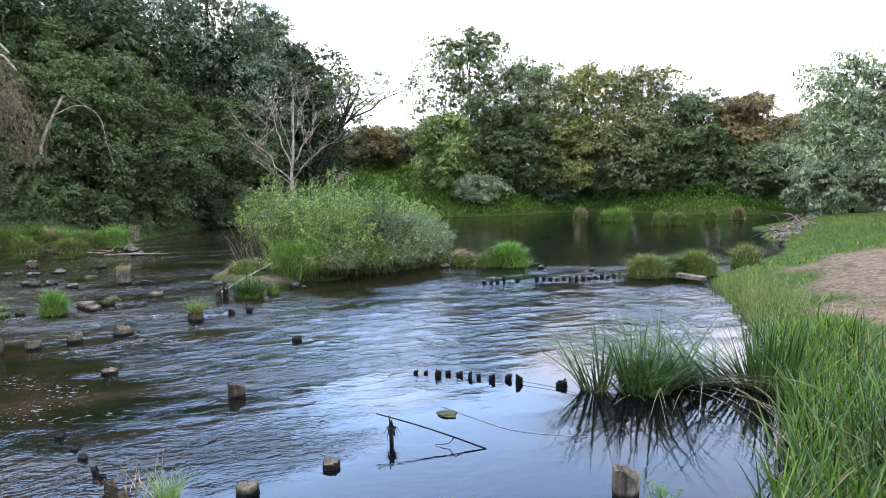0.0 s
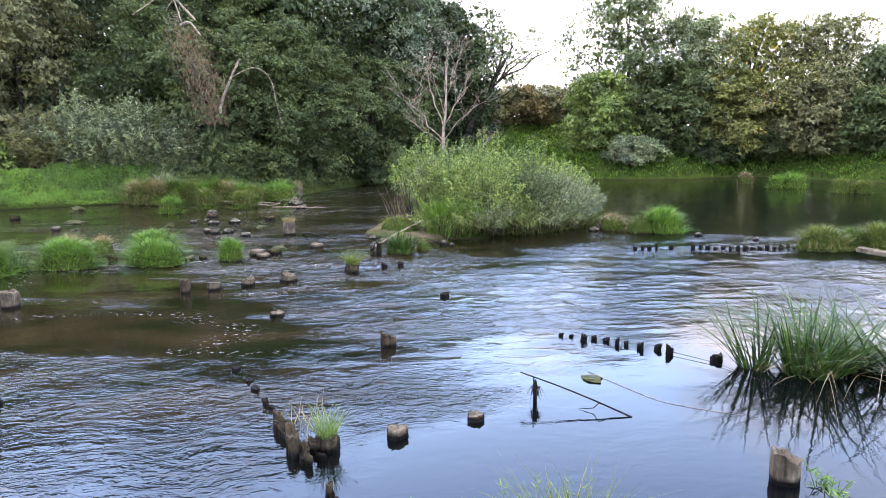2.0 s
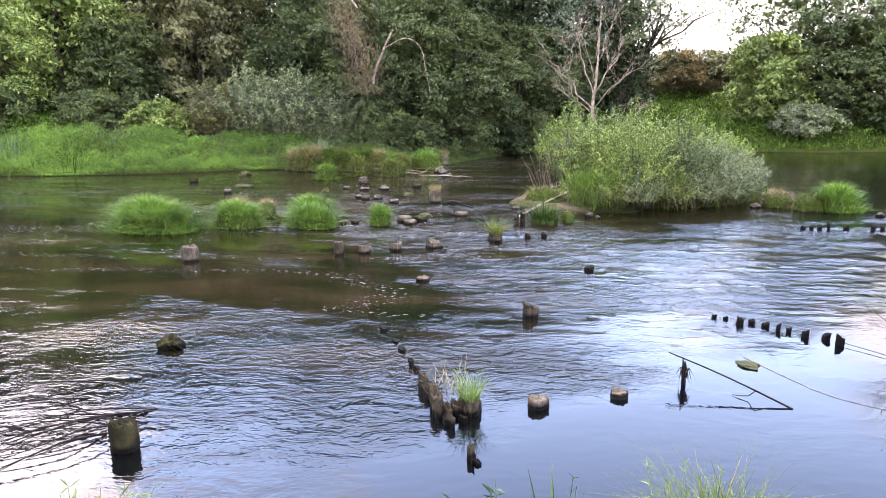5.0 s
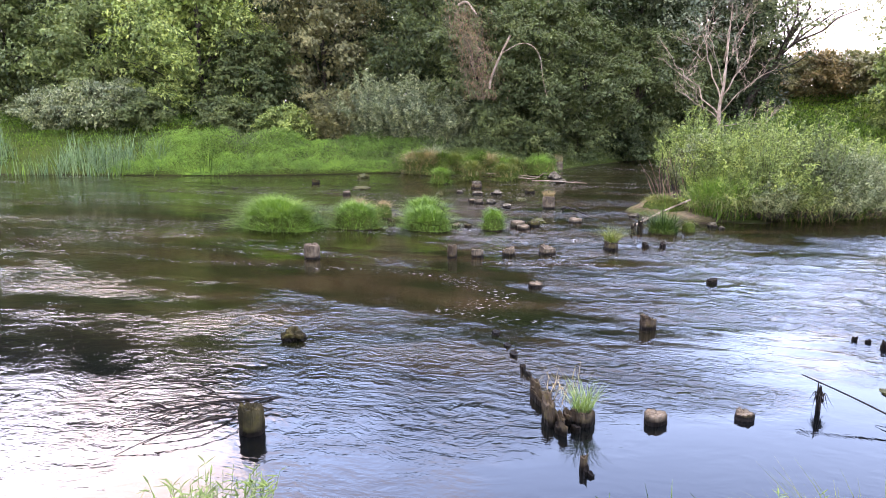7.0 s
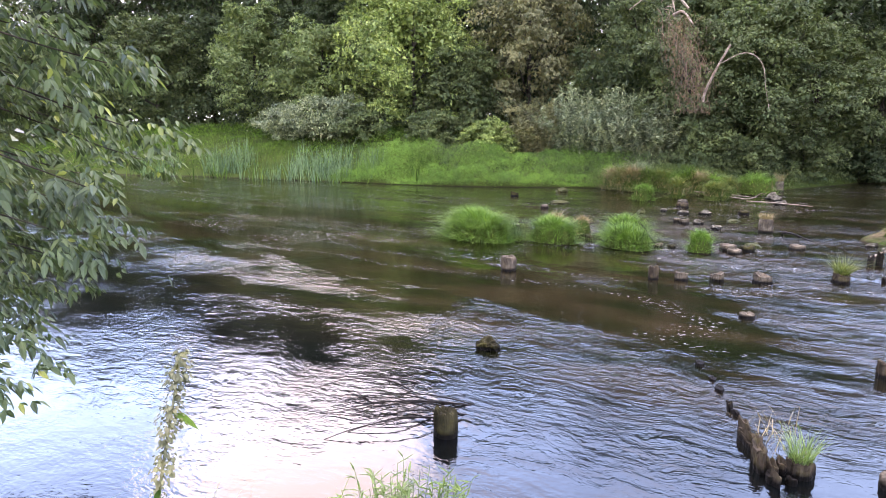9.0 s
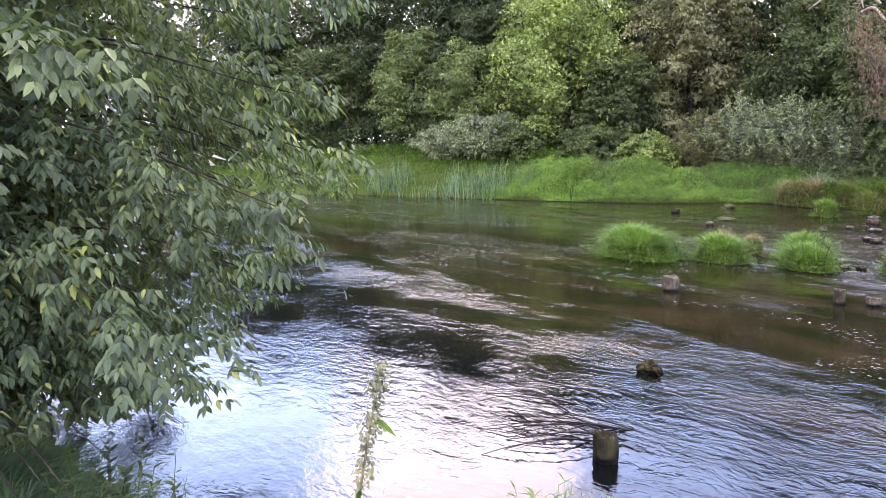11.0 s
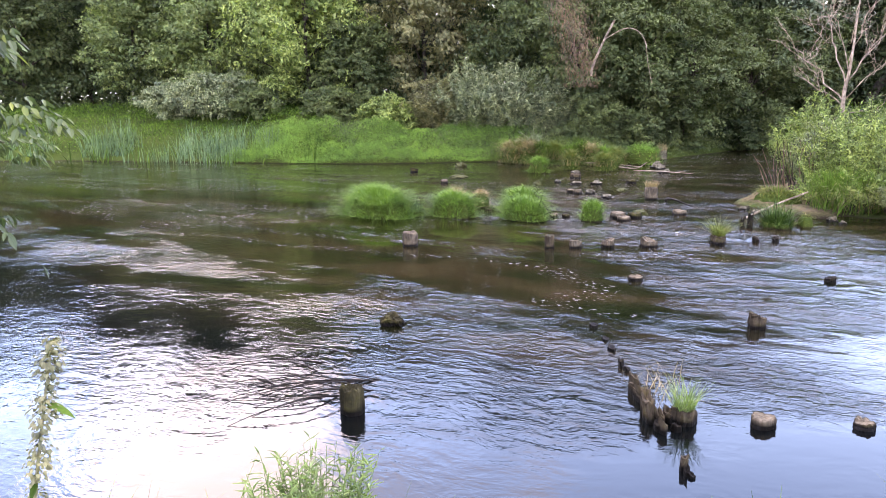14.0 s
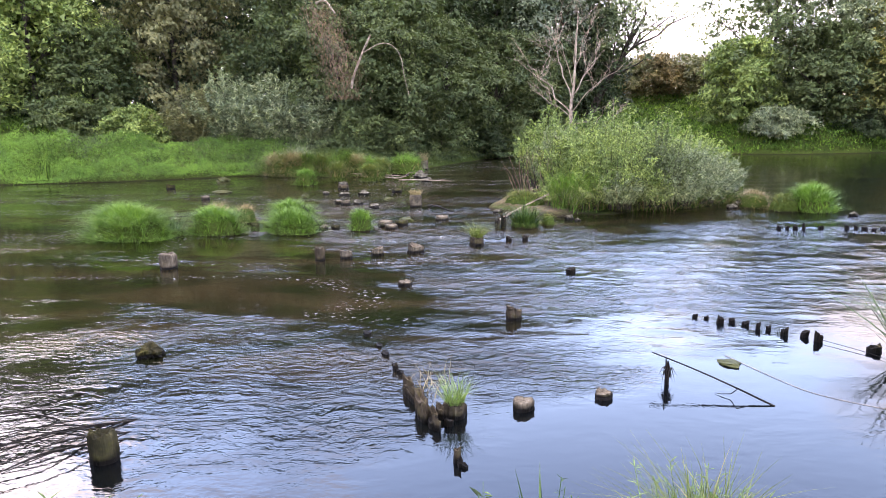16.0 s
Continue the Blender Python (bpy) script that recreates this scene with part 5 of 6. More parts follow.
def scatter(name, label, mat, box, band, count, h, width, lean, seed, keep=None, segs=3, droop=0.6, category="grass", patchy=0.0):
    """Grass over a band of the bank: band is the distance from the water."""
    rng = np.random.default_rng(seed)
    x0, y0, x1, y1 = box
    x, y = rng.uniform(x0, x1, count), rng.uniform(y0, y1, count)
    d = -inside_depth(x, y, RIVER)
    ok = (d > band[0]) & (d < band[1])
    if keep is not None:
        ok &= keep(x, y)
    if patchy:
        ok &= fbm(x * 0.6, y * 0.6, 2, seed) + rng.uniform(-0.6, 0.6, count) > patchy - 0.5
    x, y, d = x[ok], y[ok], d[ok]
    p = np.stack([x, y, land(x, y) - 0.03], 1)
    hh = h * (1 + 0.35 * fbm(x * 0.7, y * 0.7, 2, seed + 3))
    v, f = blades(rng, p, hh, lean, width, None, segs, droop)
    return tagged(new(name, mesh_of(name, v, f, mat)), label, category, kind="stuff")


def leafy_cover(name, label, mat, box, band, count, h, leaf, seed, keep=None, hummock=0.45, aspect=0.38, category="plants"):
    """Knee-high leafy herbs over a bank, in hummocks."""
    rng = np.random.default_rng(seed)
    x0, y0, x1, y1 = box
    x, y = rng.uniform(x0, x1, count), rng.uniform(y0, y1, count)
    d = -inside_depth(x, y, RIVER)
    ok = (d > band[0]) & (d < band[1])
    if keep is not None:
        ok &= keep(x, y)
    x, y, d = x[ok], y[ok], d[ok]
    hh = h * (0.75 + 0.6 * fbm(x * hummock, y * hummock, 3, seed)) * (0.5 + 0.5 * step(band[0], band[0] + 0.7, d))
    # stems fan out of tufts, so that the top is broken
    tuft = 0.5 + 0.5 * vnoise(x * 2.1, y * 2.1, seed + 5)
    z = np.maximum(land(x, y), 0.0) + np.maximum(hh, 0.12) * rng.uniform(0, 1, len(x)) ** 0.45 * (0.72 + 0.4 * tuft)
    pos = np.stack([x + rng.normal(0, 0.05, len(x)), y + rng.normal(0, 0.05, len(x)), z], 1)
    nrm = unit(np.stack([rng.normal(0, 0.6, len(x)), rng.normal(-0.2, 0.6, len(x)), np.ones(len(x)) * 0.8], 1))
    v, f = leaf_blades(rng, pos, nrm, leaf, aspect, -0.25)
    return tagged(new(name, mesh_of(name, v, f, mat)), label, category, kind="stuff")


def bare_patch(x, y):
    px, py = (x - 12.5) / 5.1, (y - 15.2) / 5.2
    return np.hypot(px - 0.35 * py, py) + 0.25 * fbm(x * 0.8, y * 0.8, 3, 9) > 0.85


def strip(x, y):
    """The tall growth along the right bank: a strip that narrows upstream."""
    return x - np.interp(y, [5.8, 8.9, 11.8, 15, 19], [3.1, 4.7, 5.7, 6.7, 7.9]) < 1.9 - 0.10 * (y - 5.8) + 0.3 * vnoise(x, y, 3)


def meadows():
    # left bank
    leafy_cover("bank_herbs", "lush bright green herbs hanging over the left bank", GRASS_BRIGHT, (-36, 19, -22, 35), (-0.35, 4.2), 300000, 0.95, 0.075, 1, keep=lambda x, y: x < -22.3)
    leafy_cover("meadow_herbs", "green herb meadow behind the left bank", GRASS_BANK, (-70, 2, -30, 42), (0.5, 16), 190000, 0.75, 0.12, 2, keep=lambda x, y: y > 0.3 * x + 22)
    leafy_cover("wood_edge_herbs", "nettles and low herbs at the wood's edge", LEAF_MAPLE, (-34, 24, -15, 52), (-0.15, 4.5), 80000, 0.8, 0.13, 12, keep=lambda x, y: y > 0.6 * x + 41.4)
    scatter("reeds", "blue-green reeds standing along the left bank", REED_BLUE, (-50, 10, -34, 22), (-0.4, 1.9), 7000, 1.55, 0.05, 0.22, 3, keep=lambda x, y: (y > 12) & (fbm(x * 0.35, y * 0.35, 2, 71) > -0.35))
    scatter("reeds", "pale green reeds standing in the shallows", GRASS_BANK, (-50, 10, -31, 23), (-0.9, 0.3), 1500, 1.2, 0.05, 0.25, 4, keep=lambda x, y: (y > 11) & (fbm(x * 0.7, y * 0.7, 2, 72) > 0.0))
    # walls of loose dark leaves, added to close sky gaps and darken the wood
    leafy_cover("undergrowth", "dark leaf fill below the wood", LEAF_DARK, (-95, 2, -20, 52), (9, 15), 90000, 4.2, 0.27, 13, keep=lambda x, y: y > 0.3 * x + 30, aspect=0.6)
    leafy_cover("undergrowth", "tall dark leaf fill deep in the wood", LEAF_DARK, (-95, 2, -20, 56), (15, 24), 150000, 16.0, 0.5, 14, keep=lambda x, y: y > 0.3 * x + 34, aspect=0.6)
    leafy_cover("undergrowth", "dark leaf fill behind the waterside trees", LEAF_DARK, (-30, 34, -9, 64), (5, 13), 80000, 6.5, 0.26, 15, keep=lambda x, y: (y > 0.6 * x + 50) & (x < -9.5), aspect=0.6)
    leafy_cover("undergrowth", "dark leaf fill standing for the wood behind", LEAF_DARK, (-135, -8, -14, 90), (24, 36), 110000, 15.0, 0.8, 16, keep=lambda x, y: y > 0.3 * x + 38, aspect=0.6)
    # far bank
    leafy_cover("far_bank_herbs", "rough green herbs of the far bank", GRASS_BANK, (-17, 46, 34, 62), (-0.2, 6), 70000, 1.2, 0.2, 5, keep=lambda x, y: y > 44)
    leafy_cover("hill_meadow", "green meadow on the rise", GRASS_BANK, (-22, 56, 6, 80), (2, 40), 30000, 0.6, 0.24, 6, keep=lambda x, y: y > 55)
    # right bank
    scatter("bank_grass", "long fresh grass leaning over the near bank", GRASS_BANK, (2.6, 4.2, 9, 11.6), (0.0, 1.7), 5600, 0.56, 0.026, 0.45, 7, keep=lambda x, y: (x > 2.2) & strip(x, y), segs=4, droop=0.45)
    scatter("bank_sedge", "dark long sedge at the water's edge", GRASS_SEDGE, (2.6, 4.2, 8, 9.4), (-0.1, 1.5), 2000, 0.60, 0.025, 0.45, 8, keep=lambda x, y: (x > 2.4) & (y < 9.2), segs=4, droop=0.4)
    scatter("bank_straw", "dead straw stems among the bank grass", GRASS_STRAW, (2.6, 4.2, 9, 13), (-0.1, 1.5), 2600, 0.36, 0.012, 0.8, 17, keep=lambda x, y: x > 2.2, segs=3)
    scatter("bank_grass", "yellow-green tall grass by the inlet", GRASS_MIXED, (5.5, 12.5, 10, 18.0), (-0.1, 1.1), 3600, 0.40, 0.016, 0.45, 9, segs=4)
    scatter("lawn", "short grazed grass of the right bank", GRASS_BANK, (4, 6, 22, 34), (0.1, 9), 26000, 0.17, 0.018, 0.6, 10, keep=lambda x, y: (x > 3.5) & bare_patch(x, y), segs=2)
    scatter("lawn", "yellowed short grass of the right bank", GRASS_MIXED, (4, 6, 22, 34), (0.1, 9), 26000, 0.13, 0.018, 0.7, 18, keep=lambda x, y: (x > 3.5) & bare_patch(x, y), segs=2, patchy=0.5)
    # near bank below the eye
    scatter("near_bank_grass", "rough grey-green grass of the near bank", GRASS_BANK, (-11, -5, 2.5, 4), (0.0, 3.2), 10000, 0.42, 0.009, 0.75, 11, segs=4)


tussocks()
sedges()
meadows()


# ---- island ----
SHOOT_COUNT = [0]


def shoots(x, y, z, h, r, mat, label, leaf, aspect, n=170, each=80, group="shrubs of the island"):
    """A shrub of many upright wands, leafy nearly to the foot."""
    SHOOT_COUNT[0] += 1
    rng = np.random.default_rng(700 + SHOOT_COUNT[0])
    ob = empty("shrub", x, y, z, label, "bush", group)
    root = disc(rng, n, r * 0.6, r * 0.6)
    k = np.hypot(root[:, 0], root[:, 1]) / (r * 0.6)
    hh = h * rng.uniform(0.62, 1.08, n) * (1.05 - 0.42 * k ** 2)
    out = root / (r * 0.6) * (r * rng.uniform(0.35, 0.75, n))[:, None] + rng.normal(0, 0.10, (n, 2))
    wands = []
    t = np.linspace(0, 1, 5)
    for i in range(n):
        p = np.stack([root[i, 0] + out[i, 0] * t ** 1.5, root[i, 1] + out[i, 1] * t ** 1.5, hh[i] * t * (1 - 0.12 * k[i] * t)], 1)
        wands.append(tube(p, np.linspace(0.008, 0.002, 5), 3))
    child("wand", mesh_of("wand", *joined(wands), BARK, True), ob)
    i = np.repeat(np.arange(n), each)
    u = rng.uniform(0.16, 1.0, n * each) ** 0.8
    pos = np.stack([root[i, 0] + out[i, 0] * u ** 1.5, root[i, 1] + out[i, 1] * u ** 1.5, hh[i] * u * (1 - 0.12 * k[i] * u)], 1)
    # side twigs carry the leaves away from the wand
    a = rng.uniform(0, 2 * math.pi, len(u))
    away = np.stack([np.cos(a), np.sin(a), np.full(len(u), 0.35)], 1)
    pos += away * (rng.uniform(0.01, 0.16, len(u)) * (1.15 - u))[:, None]
    v, f = leaf_blades(rng, pos, unit(away), leaf, aspect, 0.05)
    child("foliage", mesh_of("foliage", v, f, mat), ob)
    return ob


def island():
    for x, y, h, r, m, lf, asp, lab in ((-4.7, 21.8, 2.45, 1.25, LEAF_LIGHT, 0.11, 0.4, "light green leafy shrub on the island"), (-3.3, 21.6, 2.6, 1.45, LEAF_LIGHT, 0.10, 0.35, "light green leafy shrub on the island"), (-2.2, 22.6, 2.4, 1.35, LEAF_MAPLE, 0.10, 0.35, "green shrub on the island"),
                                        (-1.4, 23.4, 2.05, 1.25, LEAF_GREY, 0.10, 0.28, "grey-green willow shrub on the island"), (-0.75, 24.8, 1.8, 1.1, LEAF_GREY, 0.10, 0.28, "grey-green willow shrub on the island"), (-5.9, 23.6, 2.9, 1.3, LEAF_LIGHT, 0.12, 0.45, "yellow-green shrub under the dead tree"),
                                        (-5.3, 22.4, 2.3, 0.9, LEAF_GREY, 0.10, 0.28, "grey-green shrub on the island"), (-3.9, 23.8, 3.0, 1.5, LEAF_LIGHT, 0.11, 0.4, "light green leafy shrub on the island"), (-2.2, 25.2, 2.7, 1.5, LEAF_LIGHT, 0.11, 0.4, "light green leafy shrub on the island"),
                                        (-5.0, 26.2, 2.5, 1.5, LEAF_MAPLE, 0.12, 0.4, "green shrub on the island"), (-1.3, 27.2, 2.0, 1.3, LEAF_LIGHT, 0.12, 0.4, "light green leafy shrub on the island"), (-3.2, 28.4, 2.3, 1.6, LEAF_MAPLE, 0.12, 0.4, "green shrub on the island"), (-5.6, 29, 2.2, 1.4, LEAF_GREY, 0.12, 0.4, "grey-green shrub on the island")):
        shoots(x, y - 0.1, max(0.03, ground_z(x, y) - 0.15), h + 0.1, r * 0.95, m, lab, lf * 0.9, asp * 0.9, 170, 95)
    for x, y, h, m in ((-4.9, 20.75, 1.2, LEAF_LIGHT), (-4.0, 20.35, 1.3, LEAF_LIGHT), (-3.1, 20.5, 1.2, LEAF_GREY), (-2.3, 21.1, 1.25, LEAF_LIGHT), (-1.5, 21.8, 1.2, LEAF_GREY), (-0.8, 22.7, 1.2, LEAF_GREY), (-0.5, 23.8, 1.15, LEAF_GREY), (-0.2, 25.3, 1.2, LEAF_GREY), (-0.1, 27, 1.3, LEAF_MAPLE)):
        shoots(x, y, 0.12, h, 0.66, m, "low leafy shrub overhanging the island's edge", 0.10, 0.26, 80, 55)
    rng = np.random.default_rng(77)
    n = 1100
    t = rng.uniform(0, 1, n)
    x = -5.2 + 5.3 * t + rng.normal(0, 0.2, n)
    y = np.interp(x, [-6, -4, -1.6, 0, 0.4], [20.6, 20.2, 21.6, 23.8, 26]) + rng.uniform(-0.1, 0.9, n)
    p = np.stack([x, y, land(x, y)], 1)
    v, f = blades(rng, p, 0.75, 0.7, 0.02, np.tile(np.array([[0.2, -0.6, 0]]), (n, 1)), 4, 0.7)
    tagged(new("island_grass", mesh_of("island_grass", v, f, GRASS_BANK)), "half-dry grass fringe of the island", "grass", kind="stuff")
    v, f = blades(rng, p[:500] + np.array([0, -0.1, 0]), 0.6, 0.9, 0.016, np.tile(np.array([[0.1, -0.6, 0]]), (500, 1)), 4, 0.9)
    tagged(new("island_straw", mesh_of("island_straw", v, f, GRASS_STRAW)), "withered stems overhanging the island's edge", "grass", kind="stuff")
    n = 800
    x = rng.uniform(-5.0, -0.3, n)
    y = np.interp(x, [-6, -4, -1.6, 0, 0.4], [20.7, 20.1, 21.4, 23.5, 25.6]) + rng.uniform(-0.25, 0.15, n)
    p = np.stack([x, y + 0.25, rng.uniform(0.3, 0.75, n)], 1)
    v, f = blades(rng, p, 0.5, 1.5, 0.016, np.tile(np.array([[0.15, -1.0, 0]]), (n, 1)), 4, 1.6)
    tagged(new("hanging_grass", mesh_of("hanging_grass", v, f, GRASS_MIXED)), "long grass hanging over the island's edge", "grass", kind="stuff")
    n = 700
    x, y = rng.normal(-4.4, 0.35, n), rng.normal(20.7, 0.35, n)
    p = np.stack([x, y, land(x, y)], 1)
    v, f = blades(rng, p, 1.15, 0.5, 0.022, np.tile(np.array([[0.2, -0.7, 0]]), (n, 1)), 5, 0.8)
    tagged(new("island_reed_grass", mesh_of("island_reed_grass", v, f, GRASS_BRIGHT)), "fresh green reed grass on the island's shore", "grass", kind="stuff")
    shrub = empty("withered_shrub", -5.8, 22.2, 0.3, "withered shrub of bare brown stems on the island", "bush")
    for i in range(60):
        x, y = rng.uniform(-6.5, -5.1), rng.uniform(20.9, 23.0)
        z = ground_z(x, y)
        e = (x + rng.uniform(-0.6, 0.2), y + rng.uniform(-0.6, 0.3), z + rng.uniform(0.7, 1.7))
        part_of(shrub, "stem", [(x, y, z - 0.1), ((x + e[0]) / 2 - 0.1, (y + e[1]) / 2, (z + e[2]) / 2 + 0.25), e], 0.012, 0.005, DRY_TWIG if i % 2 else BARK, twigs=2, seed=200 + i)


def bare_tree():
    """The dead tree behind the island: forked bare limbs."""
    rng = np.random.default_rng(21)
    base = np.array([0.0, 0.0, -0.5])
    ob = empty("dead_tree", -6.13, 27.3, 0.6, "bare bleached dead tree on the island", "tree")
    trunk = [tube(smoothed([base, (0.05, 0, 1.4), (-0.02, 0.05, 2.6), (0.1, 0, 3.6), (0.15, 0, 5.0), (0.2, 0, 6.5)], 4), np.linspace(0.105, 0.010, 21), 8)]
    child("trunk", mesh_of("trunk", *joined(trunk), DEADWOOD, True), ob)

    def limb(a, b, r, depth, out):
        out.append(grown(rng, a, b, r, r * 0.45, 0.16, 7, 0.03))
        if depth == 0:
            return
        d = b - a
        length = np.linalg.norm(d)
        for _ in range(5 if depth > 1 else 6):
            s = rng.uniform(0.3, 1.0)
            e = a + d * s + (unit(d + rng.normal(0, 0.75, 3) * length + np.array([0, 0, 0.35 * length]))) * length * rng.uniform(0.35, 0.6)
            limb(a + d * s, e, r * 0.5, depth - 1, out)
    for z, dx, dy, dz, r in ((2.3, -1.9, 0.2, 2.1, 0.0310), (2.5, 1.4, -0.3, 1.3, 0.0279), (2.9, -0.9, 0.5, 2.6, 0.0310), (3.1, 1.0, 0.6, 2.0, 0.0310), (3.5, -0.6, -0.5, 2.2, 0.0248), (3.8, 0.8, -0.3, 2.2, 0.0248), (2.0, 1.7, 0.2, 0.1, 0.0248), (2.2, -1.6, -0.3, 1.2, 0.0248), (4.4, 0.2, 0.3, 1.8, 0.0186), (1.8, -1.2, 0.4, -0.3, 0.0186)):
        out = []
        limb(np.array([0.05, 0, z]), np.array([dx, dy, z + dz]), r, 2, out)
        child("limb", mesh_of("limb", *joined(out), DEADWOOD, True), ob)


def dead_limbs():
    stick("leaning_dead_trunk", [(-18.25, 30.45, 4.5), (-18.05, 30.3, 5.0), (-17.5, 30.1, 5.9), (-16.8, 30.0, 7.0)], 0.065, 0.05, DEADWOOD, "pale broken dead trunk leaning out of the wood")
    stick("arched_dead_branch", [(-17.2, 30.0, 6.2), (-16.2, 29.9, 6.55), (-15.5, 29.8, 6.4), (-15.0, 29.7, 5.85), (-14.85, 29.7, 5.0), (-14.6, 29.7, 4.0)], 0.028, 0.010, DEADWOOD, "arching bare branch with hanging twigs", twigs=5, seed=9)
    rng = np.random.default_rng(55)
    willow = empty("broken_willow_bough", -19.6, 30.5, 8.0, "broken willow bough hung with dead brown twigs", "branch")
    part_of(willow, "bough", [(-21.5, 32.5, 9.2), (-20, 31, 9.0), (-18.9, 30.2, 8.2)], 0.09, 0.04, DEADWOOD, seed=399)
    for i in range(46):
        u = rng.uniform(0, 1)
        x, y = -20.7 + 2.1 * u + rng.normal(0, 0.25), rng.uniform(29.8, 31.2)
        z = 8.6 - 2.6 * u + rng.normal(0, 0.4)
        l = rng.uniform(0.7, 1.7)
        part_of(willow, "twig", [(x, y, z), (x + rng.uniform(-0.2, 0.6), y, z - l * 0.3), (x + rng.uniform(0.1, 1.0), y - 0.2, z - l)], 0.011, 0.004, DRY_TWIG if i % 5 else BARK, twigs=8, seed=400 + i)
    n = 2600
    q = np.stack([rng.normal(0.3, 0.5, n), rng.normal(0, 0.5, n), rng.uniform(-4.0, 0.8, n)], 1)
    q[:, 0] += 0.25 * -q[:, 2] - 0.4
    v, f = leaf_blades(rng, q, unit(rng.normal(0, 1, (n, 3))), 0.15, 0.22, 1.6)
    child("withered_foliage", mesh_of("withered_foliage", v, f, LEAF_DEAD), willow, "withered brown hanging leaves")
    for i, pts in enumerate(([(-24, 32, 13), (-22.5, 31.5, 11.5), (-21.4, 31, 10.6), (-22.8, 30.4, 9.4)], [(-20.5, 32, 13), (-20.9, 31, 11), (-20.2, 30.6, 9.0)], [(-20, 31.5, 9.2), (-21.2, 30.6, 11), (-22, 30.2, 13)])):
        stick("bare_branch", pts, 0.07, 0.03, DEADWOOD, "bare pale branch of a half-dead willow", twigs=6, seed=500 + i, group="bare willow branches")


def willow_bushes():
    for x, y, h, r, m, lab in ((-29.4, 31.0, 3.6, 2.1, LEAF_BROWN, "yellowish grey willow bush on the bank"), (-27.2, 31.8, 4.3, 2.5, LEAF_GREY, "grey-green willow bush on the bank"), (-24.9, 32.7, 4.3, 2.5, LEAF_GREY, "grey-green willow bush on the bank"),
                               (-22.9, 33.3, 3.5, 1.9, LEAF_GREY, "grey-green willow bush on the bank")):
        shoots(x, y, ground_z(x, y) - 0.1, h, r, m, lab, 0.21, 0.30, 230, 105, group="willow bushes on the bank")


island()
willow_bushes()
bare_tree()
dead_limbs()


# ---- near plants ----
def leaflets(rng, pos, d, nrm, size, aspect):
    """Pointed six-sided leaflets: pos, the way d, the face's normal."""
    n = len(pos)
    d, side = unit(d), unit(np.cross(d, nrm))
    up = np.cross(side, d)
    s = size[:, None]
    w = s * aspect * 0.5
    droop = -0.10 * s * np.array([0, 0, 1.0])
    v = np.stack([pos, pos + d * s * 0.30 + side * w + up * w * 0.35, pos + d * s * 0.65 + side * w * 0.8 + up * w * 0.25 + droop * 0.5,
                  pos + d * s + droop, pos + d * s * 0.65 - side * w * 0.8 + up * w * 0.25 + droop * 0.5, pos + d * s * 0.30 - side * w + up * w * 0.35], 1)
    b = (np.arange(n) * 6)[:, None]
    f = np.concatenate([b + np.array([0, 1, 2, 3]), b + np.array([0, 3, 4, 5])])
    return v.reshape(-1, 3), f


